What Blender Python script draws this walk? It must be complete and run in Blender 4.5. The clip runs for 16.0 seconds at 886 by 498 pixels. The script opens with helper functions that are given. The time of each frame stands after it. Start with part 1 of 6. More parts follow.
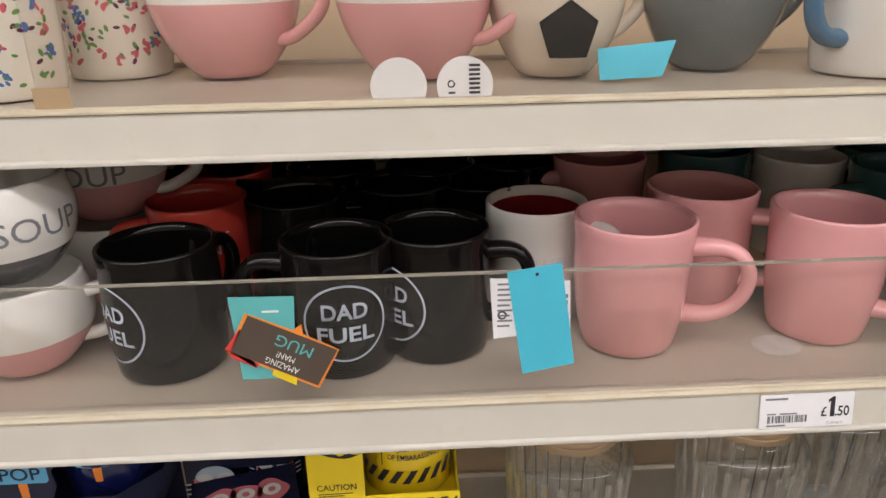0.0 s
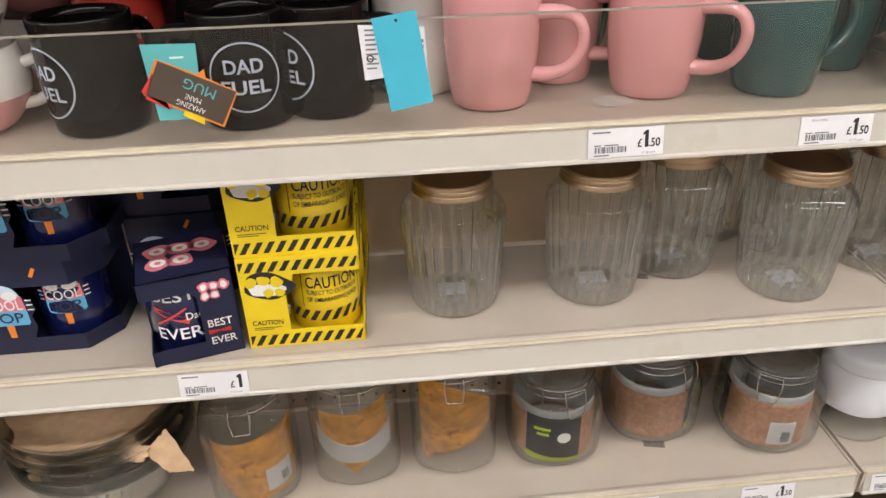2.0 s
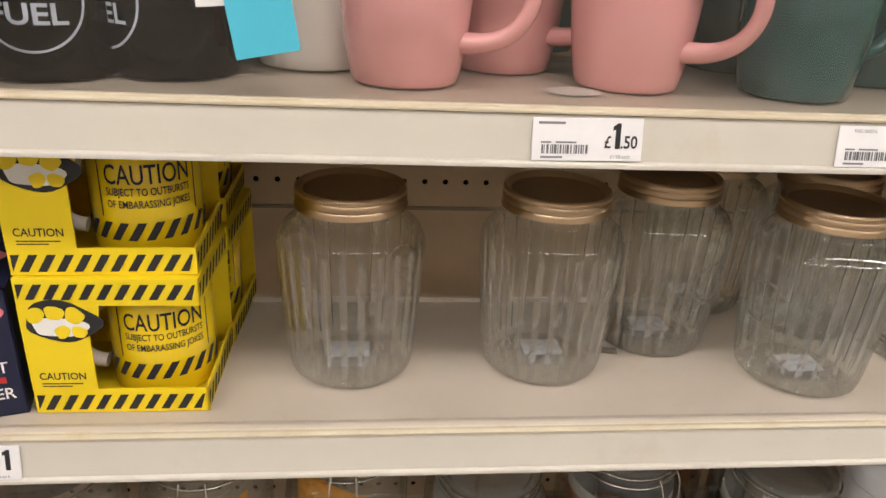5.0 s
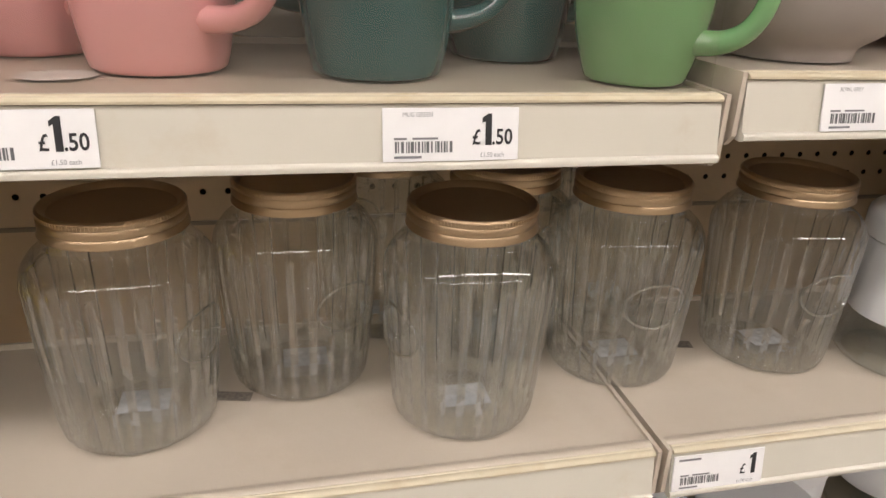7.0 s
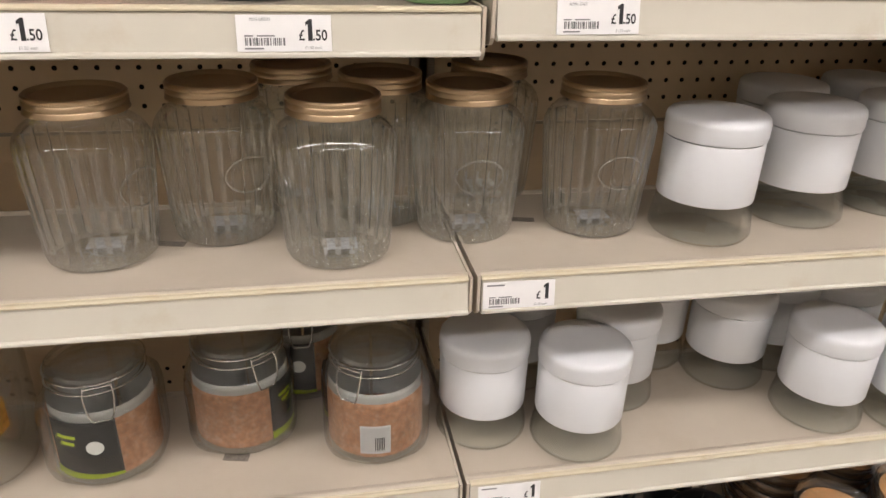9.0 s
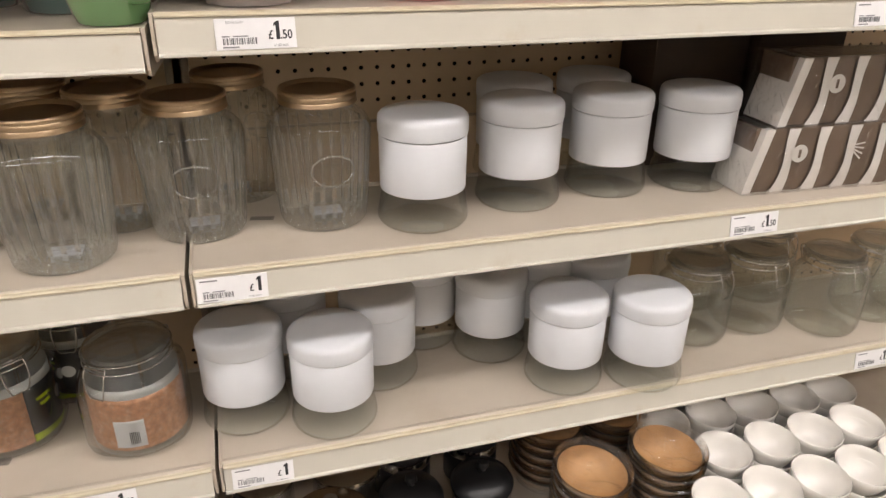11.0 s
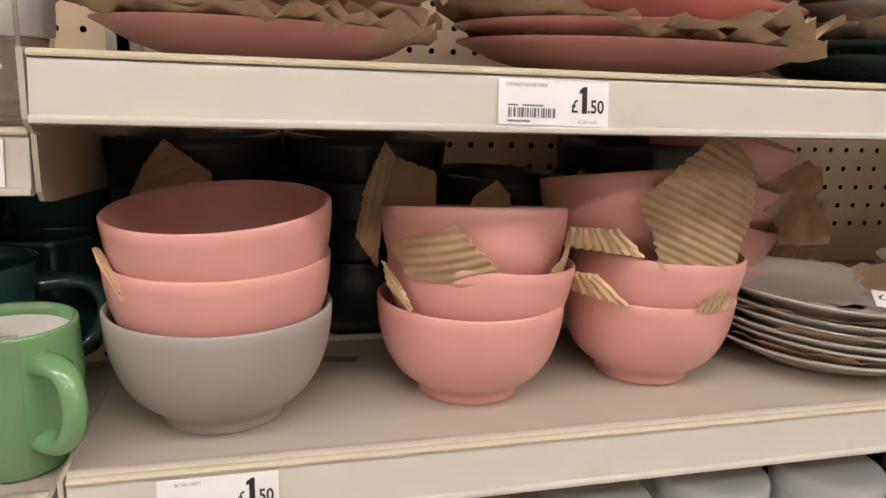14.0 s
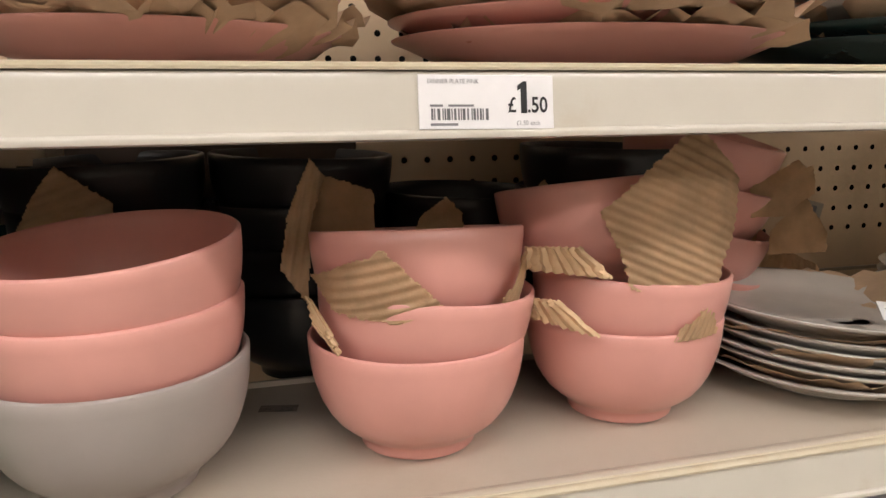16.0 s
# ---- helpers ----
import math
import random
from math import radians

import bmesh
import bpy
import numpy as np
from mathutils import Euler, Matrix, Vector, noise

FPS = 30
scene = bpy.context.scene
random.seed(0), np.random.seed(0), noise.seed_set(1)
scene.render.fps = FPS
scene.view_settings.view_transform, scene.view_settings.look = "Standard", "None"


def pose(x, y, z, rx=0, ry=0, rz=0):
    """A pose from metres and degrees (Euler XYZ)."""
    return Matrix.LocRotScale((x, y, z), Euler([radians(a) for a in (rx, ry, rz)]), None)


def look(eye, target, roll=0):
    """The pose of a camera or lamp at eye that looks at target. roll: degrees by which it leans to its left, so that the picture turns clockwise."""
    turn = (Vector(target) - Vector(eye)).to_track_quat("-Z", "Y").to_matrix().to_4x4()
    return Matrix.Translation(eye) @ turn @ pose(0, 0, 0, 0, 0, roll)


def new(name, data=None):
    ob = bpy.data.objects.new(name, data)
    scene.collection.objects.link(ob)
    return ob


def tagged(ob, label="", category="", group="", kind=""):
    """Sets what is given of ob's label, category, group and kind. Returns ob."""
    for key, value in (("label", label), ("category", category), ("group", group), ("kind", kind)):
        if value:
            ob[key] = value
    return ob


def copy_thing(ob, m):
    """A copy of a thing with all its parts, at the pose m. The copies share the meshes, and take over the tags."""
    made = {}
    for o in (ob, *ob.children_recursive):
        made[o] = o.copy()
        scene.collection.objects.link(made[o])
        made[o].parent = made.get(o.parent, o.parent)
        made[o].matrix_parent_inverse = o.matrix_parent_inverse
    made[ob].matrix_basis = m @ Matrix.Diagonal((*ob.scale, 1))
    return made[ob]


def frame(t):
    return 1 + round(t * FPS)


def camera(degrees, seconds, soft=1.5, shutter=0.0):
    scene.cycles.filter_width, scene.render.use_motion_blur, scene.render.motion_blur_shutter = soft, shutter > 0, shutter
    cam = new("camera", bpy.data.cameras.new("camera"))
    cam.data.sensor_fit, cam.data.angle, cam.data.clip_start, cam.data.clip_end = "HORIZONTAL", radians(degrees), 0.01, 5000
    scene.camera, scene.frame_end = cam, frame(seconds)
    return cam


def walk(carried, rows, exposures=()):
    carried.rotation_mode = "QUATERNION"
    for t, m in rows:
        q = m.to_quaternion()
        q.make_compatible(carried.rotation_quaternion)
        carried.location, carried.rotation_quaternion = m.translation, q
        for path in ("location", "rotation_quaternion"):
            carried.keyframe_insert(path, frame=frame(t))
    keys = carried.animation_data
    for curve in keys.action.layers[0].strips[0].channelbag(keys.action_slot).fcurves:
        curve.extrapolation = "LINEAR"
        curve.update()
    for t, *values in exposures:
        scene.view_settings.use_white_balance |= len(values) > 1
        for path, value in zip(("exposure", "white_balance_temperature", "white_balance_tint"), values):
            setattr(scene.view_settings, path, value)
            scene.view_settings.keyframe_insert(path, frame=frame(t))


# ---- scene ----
cam = camera(63.3, 16.0)
PATH = [
    (0, (-0.04, -0.469, 1.581), (0.037, 1.389, 0.83), -1.1),
    (0.5, (-0.002, -0.501, 1.567), (0.16, 1.327, 0.75), -0.9),
    (1, (0.019, -0.551, 1.554), (0.213, 1.252, 0.686), -1.0),
    (1.5, (0.032, -0.596, 1.534), (0.221, 1.175, 0.598), -1.2),
    (2, (0.026, -0.646, 1.507), (0.177, 1.098, 0.509), -1.6),
    (2.5, (0.008, -0.659, 1.457), (0.084, 1.046, 0.385), -2.3),
    (3, (-0.031, -0.658, 1.427), (-0.062, 0.979, 0.257), -3.2),
    (3.2, (-0.042, -0.66, 1.425), (-0.103, 0.948, 0.214), -3.3),
    (5.3, (0.166, -0.416, 1.337), (0.396, 1.424, 0.587), 3.2),
    (5.5, (0.197, -0.386, 1.321), (0.439, 1.445, 0.553), 3.1),
    (6, (0.266, -0.348, 1.309), (0.588, 1.455, 0.506), 2.5),
    (6.5, (0.331, -0.355, 1.319), (0.724, 1.439, 0.528), 2.6),
    (7, (0.386, -0.376, 1.338), (0.824, 1.416, 0.566), 2.5),
    (7.5, (0.422, -0.409, 1.343), (0.852, 1.385, 0.571), 2.2),
    (8, (0.439, -0.475, 1.34), (0.812, 1.319, 0.54), 1.8),
    (8.2, (0.44, -0.509, 1.341), (0.792, 1.283, 0.527), 1.7),
    (10.3, (0.643, -0.7, 1.336), (1.028, 1.044, 0.435), 0.7),
    (10.5, (0.66, -0.706, 1.338), (1.088, 1.026, 0.435), 0.9),
    (11, (0.712, -0.736, 1.37), (1.241, 0.991, 0.511), 0.8),
    (11.5, (0.726, -0.75, 1.447), (1.333, 1.007, 0.71), 0.5),
    (12, (0.713, -0.753, 1.512), (1.342, 1.044, 0.899), 1.2),
    (12.5, (0.694, -0.722, 1.547), (1.294, 1.11, 1.016), 2.1),
    (13, (0.701, -0.643, 1.545), (1.247, 1.221, 1.068), 2.6),
    (13.5, (0.73, -0.529, 1.53), (1.239, 1.35, 1.071), 2.6),
    (14, (0.775, -0.441, 1.525), (1.267, 1.443, 1.071), 2.1),
    (14.5, (0.8, -0.399, 1.508), (1.284, 1.491, 1.067), 1.2),
    (15, (0.817, -0.384, 1.505), (1.306, 1.507, 1.073), 0.8),
    (15.5, (0.834, -0.378, 1.501), (1.321, 1.516, 1.083), 0.2),
    (16, (0.836, -0.378, 1.514), (1.332, 1.518, 1.114), -0.5),
]
EXPOSURES = [(0.0, -0.12, 6150, 10), (0.7, 0.0, 6150, 10), (2.0, 0.08, 6180, 10), (3.2, 0.08, 6250, 10), (5.5, 0.08, 6500, 10), (8.2, 0.06, 6500, 10), (10.5, 0.12, 6450, 10), (11.5, 0.06, 6500, 10), (12.5, -0.03, 6550, 10), (14.0, -0.08, 6550, 10), (16.0, -0.08, 6550, 10)]
walk(cam, [(t, look(eye, target, roll)) for t, eye, target, roll in PATH], EXPOSURES)
# ---------------------------------------------------------------- world and light
world = bpy.data.worlds.new("shop_world")
scene.world = world
world.use_nodes = True
world.node_tree.nodes["Background"].inputs[0].default_value = (0.9, 0.95, 1.0, 1)
world.node_tree.nodes["Background"].inputs[1].default_value = 0.02
LAMP = 18.0        # strength of the fluorescent diffusers

# ---------------------------------------------------------------- materials
MATS = {}


def mat(name, color, rough=0.5, metal=0.0, var=0.08, scale=30.0, bump=0.0, bump_scale=200.0, stain=None, stain_scale=6.0,
        stain_amount=0.25, coat=0.0, emit=0.0, trans=0.0, ior=1.45, spec=0.5, fac_lo=0.5, fac_hi=0.72):
    """Principled surface with colour variation at two scales, stains of their own shape and fine relief."""
    if name in MATS:
        return MATS[name]
    m = bpy.data.materials.new(name)
    m.use_nodes = True
    nt = m.node_tree
    b = nt.nodes["Principled BSDF"]
    b.inputs["Roughness"].default_value = rough
    b.inputs["Metallic"].default_value = metal
    b.inputs["IOR"].default_value = ior
    b.inputs["Specular IOR Level"].default_value = spec
    b.inputs["Coat Weight"].default_value = coat
    b.inputs["Coat Roughness"].default_value = 0.08
    b.inputs["Transmission Weight"].default_value = trans
    if emit:
        b.inputs["Emission Color"].default_value = (*color, 1)
        b.inputs["Emission Strength"].default_value = emit
    tc = nt.nodes.new("ShaderNodeTexCoord")
    base = (*color, 1)
    b.inputs["Base Color"].default_value = base
    if var or stain:
        n1 = nt.nodes.new("ShaderNodeTexNoise")
        n1.inputs["Scale"].default_value = scale
        n1.inputs["Detail"].default_value = 5
        nt.links.new(tc.outputs["Object"], n1.inputs["Vector"])
        r1 = nt.nodes.new("ShaderNodeValToRGB")
        r1.color_ramp.elements[0].position, r1.color_ramp.elements[1].position = 0.3, 0.7
        r1.color_ramp.elements[0].color = (*[c * (1 - var) for c in color], 1)
        r1.color_ramp.elements[1].color = (*[min(1, c * (1 + var * 0.6)) for c in color], 1)
        nt.links.new(n1.outputs["Fac"], r1.inputs["Fac"])
        out = r1.outputs["Color"]
        if stain:
            n2 = nt.nodes.new("ShaderNodeTexNoise")
            n2.inputs["Scale"].default_value = stain_scale
            n2.inputs["Detail"].default_value = 8
            n2.inputs["Roughness"].default_value = 0.65
            nt.links.new(tc.outputs["Object"], n2.inputs["Vector"])
            r2 = nt.nodes.new("ShaderNodeValToRGB")
            r2.color_ramp.elements[0].position, r2.color_ramp.elements[1].position = fac_lo, fac_hi
            r2.color_ramp.elements[0].color = (0, 0, 0, 1)
            r2.color_ramp.elements[1].color = (stain_amount,) * 3 + (1,)
            nt.links.new(n2.outputs["Fac"], r2.inputs["Fac"])
            mx = nt.nodes.new("ShaderNodeMixRGB")
            mx.inputs[2].default_value = (*stain, 1)
            nt.links.new(r2.outputs["Color"], mx.inputs[0])
            nt.links.new(out, mx.inputs[1])
            out = mx.outputs[0]
        nt.links.new(out, b.inputs["Base Color"])
        rr = nt.nodes.new("ShaderNodeMapRange")
        rr.inputs["To Min"].default_value, rr.inputs["To Max"].default_value = max(0, rough - 0.06), min(1, rough + 0.08)
        nt.links.new(n1.outputs["Fac"], rr.inputs["Value"])
        nt.links.new(rr.outputs[0], b.inputs["Roughness"])
    if bump:
        n3 = nt.nodes.new("ShaderNodeTexNoise")
        n3.inputs["Scale"].default_value = bump_scale
        n3.inputs["Detail"].default_value = 4
        nt.links.new(tc.outputs["Object"], n3.inputs["Vector"])
        bp = nt.nodes.new("ShaderNodeBump")
        bp.inputs["Strength"].default_value = bump
        bp.inputs["Distance"].default_value = 0.002
        nt.links.new(n3.outputs["Fac"], bp.inputs["Height"])
        nt.links.new(bp.outputs[0], b.inputs["Normal"])
    MATS[name] = m
    return m


def edge_gloss(nt, face, edge, falloff=3.0):
    """The share of gloss on a thin clear wall: weak face-on, strong at a glancing angle."""
    lw = nt.nodes.new("ShaderNodeLayerWeight")
    lw.inputs["Blend"].default_value = 0.5
    pw = nt.nodes.new("ShaderNodeMath")
    pw.operation = "POWER"
    pw.inputs[1].default_value = falloff
    nt.links.new(lw.outputs["Facing"], pw.inputs[0])
    mr = nt.nodes.new("ShaderNodeMapRange")
    mr.inputs["To Min"].default_value, mr.inputs["To Max"].default_value = face, edge
    nt.links.new(pw.outputs[0], mr.inputs["Value"])
    return lw, mr.outputs[0]


def glass_mat(name, tint=(0.995, 1.0, 0.995), bend=0.48, ior=1.3, bump=0.0, bump_scale=40.0, face=0.12, edge=0.9, light_haze=0.0, falloff=3.0):
    """Moulded clear glass: part straight through, part bent by the curved wall, gloss at a glancing angle. A white haze
    stands in for light caught in the wall.
    """
    if name in MATS:
        return MATS[name]
    m = bpy.data.materials.new(name)
    m.use_nodes = True
    nt = m.node_tree
    nt.nodes.remove(nt.nodes["Principled BSDF"])
    tr = nt.nodes.new("ShaderNodeBsdfTransparent")
    tr.inputs[0].default_value = (*tint, 1)
    rf = nt.nodes.new("ShaderNodeBsdfGlass")
    rf.inputs["Color"].default_value = (*tint, 1)
    rf.inputs["IOR"].default_value = ior
    rf.inputs["Roughness"].default_value = 0.0
    m1 = nt.nodes.new("ShaderNodeMixShader")
    m1.inputs[0].default_value = bend
    nt.links.new(tr.outputs[0], m1.inputs[1])
    nt.links.new(rf.outputs[0], m1.inputs[2])
    gl = nt.nodes.new("ShaderNodeBsdfGlossy")
    gl.inputs["Roughness"].default_value = 0.03
    fr, gain = edge_gloss(nt, face, edge, falloff)
    body = m1.outputs[0]
    # White diffuse share paints in the light that real glass gathers.
    if light_haze:
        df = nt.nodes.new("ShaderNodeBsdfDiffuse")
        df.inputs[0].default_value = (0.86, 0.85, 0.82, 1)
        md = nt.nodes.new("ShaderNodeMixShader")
        md.inputs[0].default_value = light_haze
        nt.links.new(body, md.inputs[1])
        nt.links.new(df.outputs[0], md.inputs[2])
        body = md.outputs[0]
    m2 = nt.nodes.new("ShaderNodeMixShader")
    nt.links.new(gain, m2.inputs[0])
    nt.links.new(body, m2.inputs[1])
    nt.links.new(gl.outputs[0], m2.inputs[2])
    nt.links.new(m2.outputs[0], nt.nodes["Material Output"].inputs[0])
    if bump:
        tc = nt.nodes.new("ShaderNodeTexCoord")
        n3 = nt.nodes.new("ShaderNodeTexNoise")
        n3.inputs["Scale"].default_value = bump_scale
        nt.links.new(tc.outputs["Object"], n3.inputs["Vector"])
        bp = nt.nodes.new("ShaderNodeBump")
        bp.inputs["Strength"].default_value = bump
        bp.inputs["Distance"].default_value = 0.003
        nt.links.new(n3.outputs["Fac"], bp.inputs["Height"])
        for s in (gl, fr, rf):
            nt.links.new(bp.outputs[0], s.inputs["Normal"])
    MATS[name] = m
    return m


def film_mat(name, tint=(1, 1, 1), gloss=0.1, bump=0.4, bump_scale=25.0, haze=0.0, hazecol=(0.9, 0.9, 0.9), rough=0.08):
    """Thin clear plastic: see-through, with gloss by Fresnel and a little milky haze."""
    if name in MATS:
        return MATS[name]
    m = bpy.data.materials.new(name)
    m.use_nodes = True
    nt = m.node_tree
    nt.nodes.remove(nt.nodes["Principled BSDF"])
    tr = nt.nodes.new("ShaderNodeBsdfTransparent")
    tr.inputs[0].default_value = (*tint, 1)
    df = nt.nodes.new("ShaderNodeBsdfDiffuse")
    df.inputs[0].default_value = (*hazecol, 1)
    m1 = nt.nodes.new("ShaderNodeMixShader")
    m1.inputs[0].default_value = haze
    nt.links.new(tr.outputs[0], m1.inputs[1])
    nt.links.new(df.outputs[0], m1.inputs[2])
    gl = nt.nodes.new("ShaderNodeBsdfGlossy")
    gl.inputs["Roughness"].default_value = rough
    fr, gain = edge_gloss(nt, gloss * 0.4, 0.6)
    m2 = nt.nodes.new("ShaderNodeMixShader")
    nt.links.new(gain, m2.inputs[0])
    nt.links.new(m1.outputs[0], m2.inputs[1])
    nt.links.new(gl.outputs[0], m2.inputs[2])
    nt.links.new(m2.outputs[0], nt.nodes["Material Output"].inputs[0])
    if bump:
        tc = nt.nodes.new("ShaderNodeTexCoord")
        n3 = nt.nodes.new("ShaderNodeTexNoise")
        n3.inputs["Scale"].default_value = bump_scale
        n3.inputs["Distortion"].default_value = 1.2
        nt.links.new(tc.outputs["Object"], n3.inputs["Vector"])
        bp = nt.nodes.new("ShaderNodeBump")
        bp.inputs["Strength"].default_value = bump
        bp.inputs["Distance"].default_value = 0.01
        nt.links.new(n3.outputs["Fac"], bp.inputs["Height"])
        nt.links.new(bp.outputs[0], gl.inputs["Normal"])
        nt.links.new(bp.outputs[0], fr.inputs["Normal"])
    MATS[name] = m
    return m


CREAM = mat("cream_steel", (0.50, 0.435, 0.355), 0.33, var=0.05, scale=14, bump=0.06, bump_scale=350, stain=(0.36, 0.28, 0.18), stain_scale=9, stain_amount=0.35, fac_lo=0.52, fac_hi=0.8)
STRIP = mat("ticket_strip_plastic", (0.57, 0.54, 0.465), 0.12, var=0.03, scale=20, bump=0.03, bump_scale=30, stain=(0.45, 0.36, 0.24), stain_scale=16, stain_amount=0.4, fac_lo=0.6, fac_hi=0.8, coat=0.6)
STRIPLIP = mat("yellowed_strip_lip", (0.55, 0.485, 0.35), 0.3, var=0.06, scale=20, stain=(0.42, 0.30, 0.16), stain_scale=25, stain_amount=0.5)
PANEL = mat("perforated_cream_panel", (0.61, 0.46, 0.30), 0.5, var=0.07, scale=8, bump=0.05, stain=(0.3, 0.22, 0.14), stain_scale=5, stain_amount=0.3)
HOLESHADE = mat("hole_shade_black", (0.012, 0.010, 0.009), 0.9, var=0.3)
STEEL = mat("brown_steel", (0.30, 0.25, 0.19), 0.5, var=0.1)
PAPER = mat("ticket_paper", (0.78, 0.77, 0.77), 0.55, var=0.02, scale=80)
INK = mat("black_ink", (0.02, 0.02, 0.022), 0.6, var=0.1)
GREYINK = mat("grey_ink", (0.2, 0.2, 0.21), 0.6, var=0.1)
PINK = mat("pink_stoneware_glaze", (0.67, 0.33, 0.28), 0.3, var=0.05, scale=25, bump=0.03, bump_scale=60, coat=0.25)
PINKMUG = mat("pink_mug_glaze", (0.68, 0.33, 0.33), 0.16, var=0.04, scale=20, bump=0.04, bump_scale=25, coat=0.6)
GREY = mat("grey_stoneware_glaze", (0.345, 0.305, 0.28), 0.36, var=0.05, scale=25, bump=0.03, bump_scale=60)
TEAL = mat("dark_teal_glaze", (0.035, 0.095, 0.095), 0.14, var=0.12, scale=18, bump=0.04, bump_scale=25, coat=0.6)
BLACK = mat("black_gloss_glaze", (0.006, 0.005, 0.0045), 0.08, var=0.1, coat=0.0, spec=0.3, bump=0.03, bump_scale=20)
WHITEGL = mat("white_glaze", (0.78, 0.75, 0.70), 0.14, var=0.03, coat=0.5, bump=0.03, bump_scale=30)
GREEN = mat("apple_green_glaze", (0.165, 0.335, 0.145), 0.14, var=0.06, coat=0.6, stain=(0.62, 0.66, 0.5), stain_scale=30, stain_amount=0.8, fac_lo=0.68, fac_hi=0.7)
REDGL = mat("red_glaze", (0.46, 0.045, 0.03), 0.15, var=0.05, coat=0.5)
REDIN = mat("dark_red_glaze", (0.28, 0.02, 0.025), 0.15, var=0.05, coat=0.5)
GOLD = mat("gold_lid_metal", (0.54, 0.405, 0.265), 0.33, 1.0, var=0.05, scale=15)
GLASS = glass_mat("clear_glass", bend=0.35, ior=1.2, bump=0.06, bump_scale=28, face=0.05, light_haze=0.01, falloff=2.0)
PALEGLASS = glass_mat("pale_base_glass", tint=(0.98, 0.995, 0.985), bend=0.12, ior=1.15, face=0.04, edge=0.85, light_haze=0.004, falloff=2.6)
CLEAR = glass_mat("fluted_clear_glass", tint=(0.99, 1.0, 0.985), bend=0.2, ior=1.15, face=0.055, edge=0.9, light_haze=0.006, falloff=2.0)
# Extra white haze here paints the bright streaks of refracted light.
RIBGLASS = glass_mat("hazed_rib_glass", tint=(0.985, 1.0, 0.985), bend=0.7, ior=1.36, face=0.10, edge=0.95, light_haze=0.03, falloff=1.4)
BASEGLASS = glass_mat("greenish_base_glass", tint=(0.975, 0.992, 0.975), bend=0.2, ior=1.15, face=0.03, edge=0.8, light_haze=0.006, falloff=2.0)
WHITEPL = mat("white_gloss_plastic", (0.66, 0.67, 0.695), 0.3, var=0.03, scale=30, coat=0.15, bump=0.02, bump_scale=20)
CARD = mat("brown_corrugated_card", (0.64, 0.445, 0.265), 0.85, var=0.14, scale=60, bump=0.2, bump_scale=400, stain=(0.42, 0.27, 0.14), stain_scale=20, stain_amount=0.4)
ACRYL = film_mat("clear_acrylic_guard", tint=(0.985, 0.98, 0.97), gloss=0.08, bump=0.05, bump_scale=6, haze=0.008, hazecol=(0.5, 0.45, 0.38))
ACRYL_EDGE = mat("acrylic_edge", (0.33, 0.30, 0.25), 0.25, var=0.05)
FLOORM = mat("vinyl_floor", (0.36, 0.34, 0.31), 0.3, var=0.08, scale=4, bump=0.04, stain=(0.2, 0.18, 0.16), stain_scale=3)
WALLM = mat("painted_wall", (0.46, 0.42, 0.36), 0.7, var=0.05, scale=3, bump=0.05, stain=(0.25, 0.22, 0.19), stain_scale=1.5)
CEILM = mat("ceiling_tile", (0.66, 0.65, 0.63), 0.9, var=0.05, scale=6, bump=0.2)
LIGHT = mat("lit_diffuser", (1.0, 0.935, 0.905), 0.5, var=0, emit=LAMP)


# ---------------------------------------------------------------- mesh helpers
def to_mesh(name, bm, material=None, smooth=True, angle=35):
    bmesh.ops.recalc_face_normals(bm, faces=bm.faces)
    me = bpy.data.meshes.new(name)
    if smooth:
        lim = radians(angle)
        for f in bm.faces:
            f.smooth = True
        for e in bm.edges:
            if len(e.link_faces) == 2 and e.calc_face_angle(0) > lim:
                e.smooth = False
    bm.to_mesh(me)
    bm.free()
    for x in (material if isinstance(material, (list, tuple)) else [material]):
        if x:
            me.materials.append(x)
    return me


def part(name, bm, material, parent, label="", at=None, smooth=True, angle=35):
    """One mesh object under a thing or a part. bm is a bmesh, or a mesh to share."""
    me = bm if isinstance(bm, bpy.types.Mesh) else to_mesh(name, bm, material, smooth, angle)
    ob = new(name, me)
    ob.parent = parent
    if at is not None:
        ob.matrix_basis = at
    if label:
        tagged(ob, label)
    return ob


def thing(name, m, label, category, group="", kind=""):
    ob = new(name)
    ob.empty_display_size = 0.02
    ob.matrix_basis = m
    return tagged(ob, label, category, group, kind)


def structure(name, bm, material, label="", smooth=True):
    ob = new(name, to_mesh(name, bm, material, smooth))
    return tagged(ob, label, kind="structure")


def box(bm, x0, x1, y0, y1, z0, z1, bev=0.0, mi=0):
    r = bmesh.ops.create_cube(bm, size=1.0, matrix=Matrix.Translation(((x0 + x1) / 2, (y0 + y1) / 2, (z0 + z1) / 2)) @ Matrix.Diagonal((abs(x1 - x0), abs(y1 - y0), abs(z1 - z0), 1)))
    fs = {f for v in r["verts"] for f in v.link_faces}
    for f in fs:
        f.material_index = mi
    if bev:
        es = {e for v in r["verts"] for e in v.link_edges}
        bmesh.ops.bevel(bm, geom=list(es), offset=bev, segments=2, affect="EDGES", profile=0.5)
    return bm


def boxm(x0, x1, y0, y1, z0, z1, bev=0.0):
    return box(bmesh.new(), x0, x1, y0, y1, z0, z1, bev)


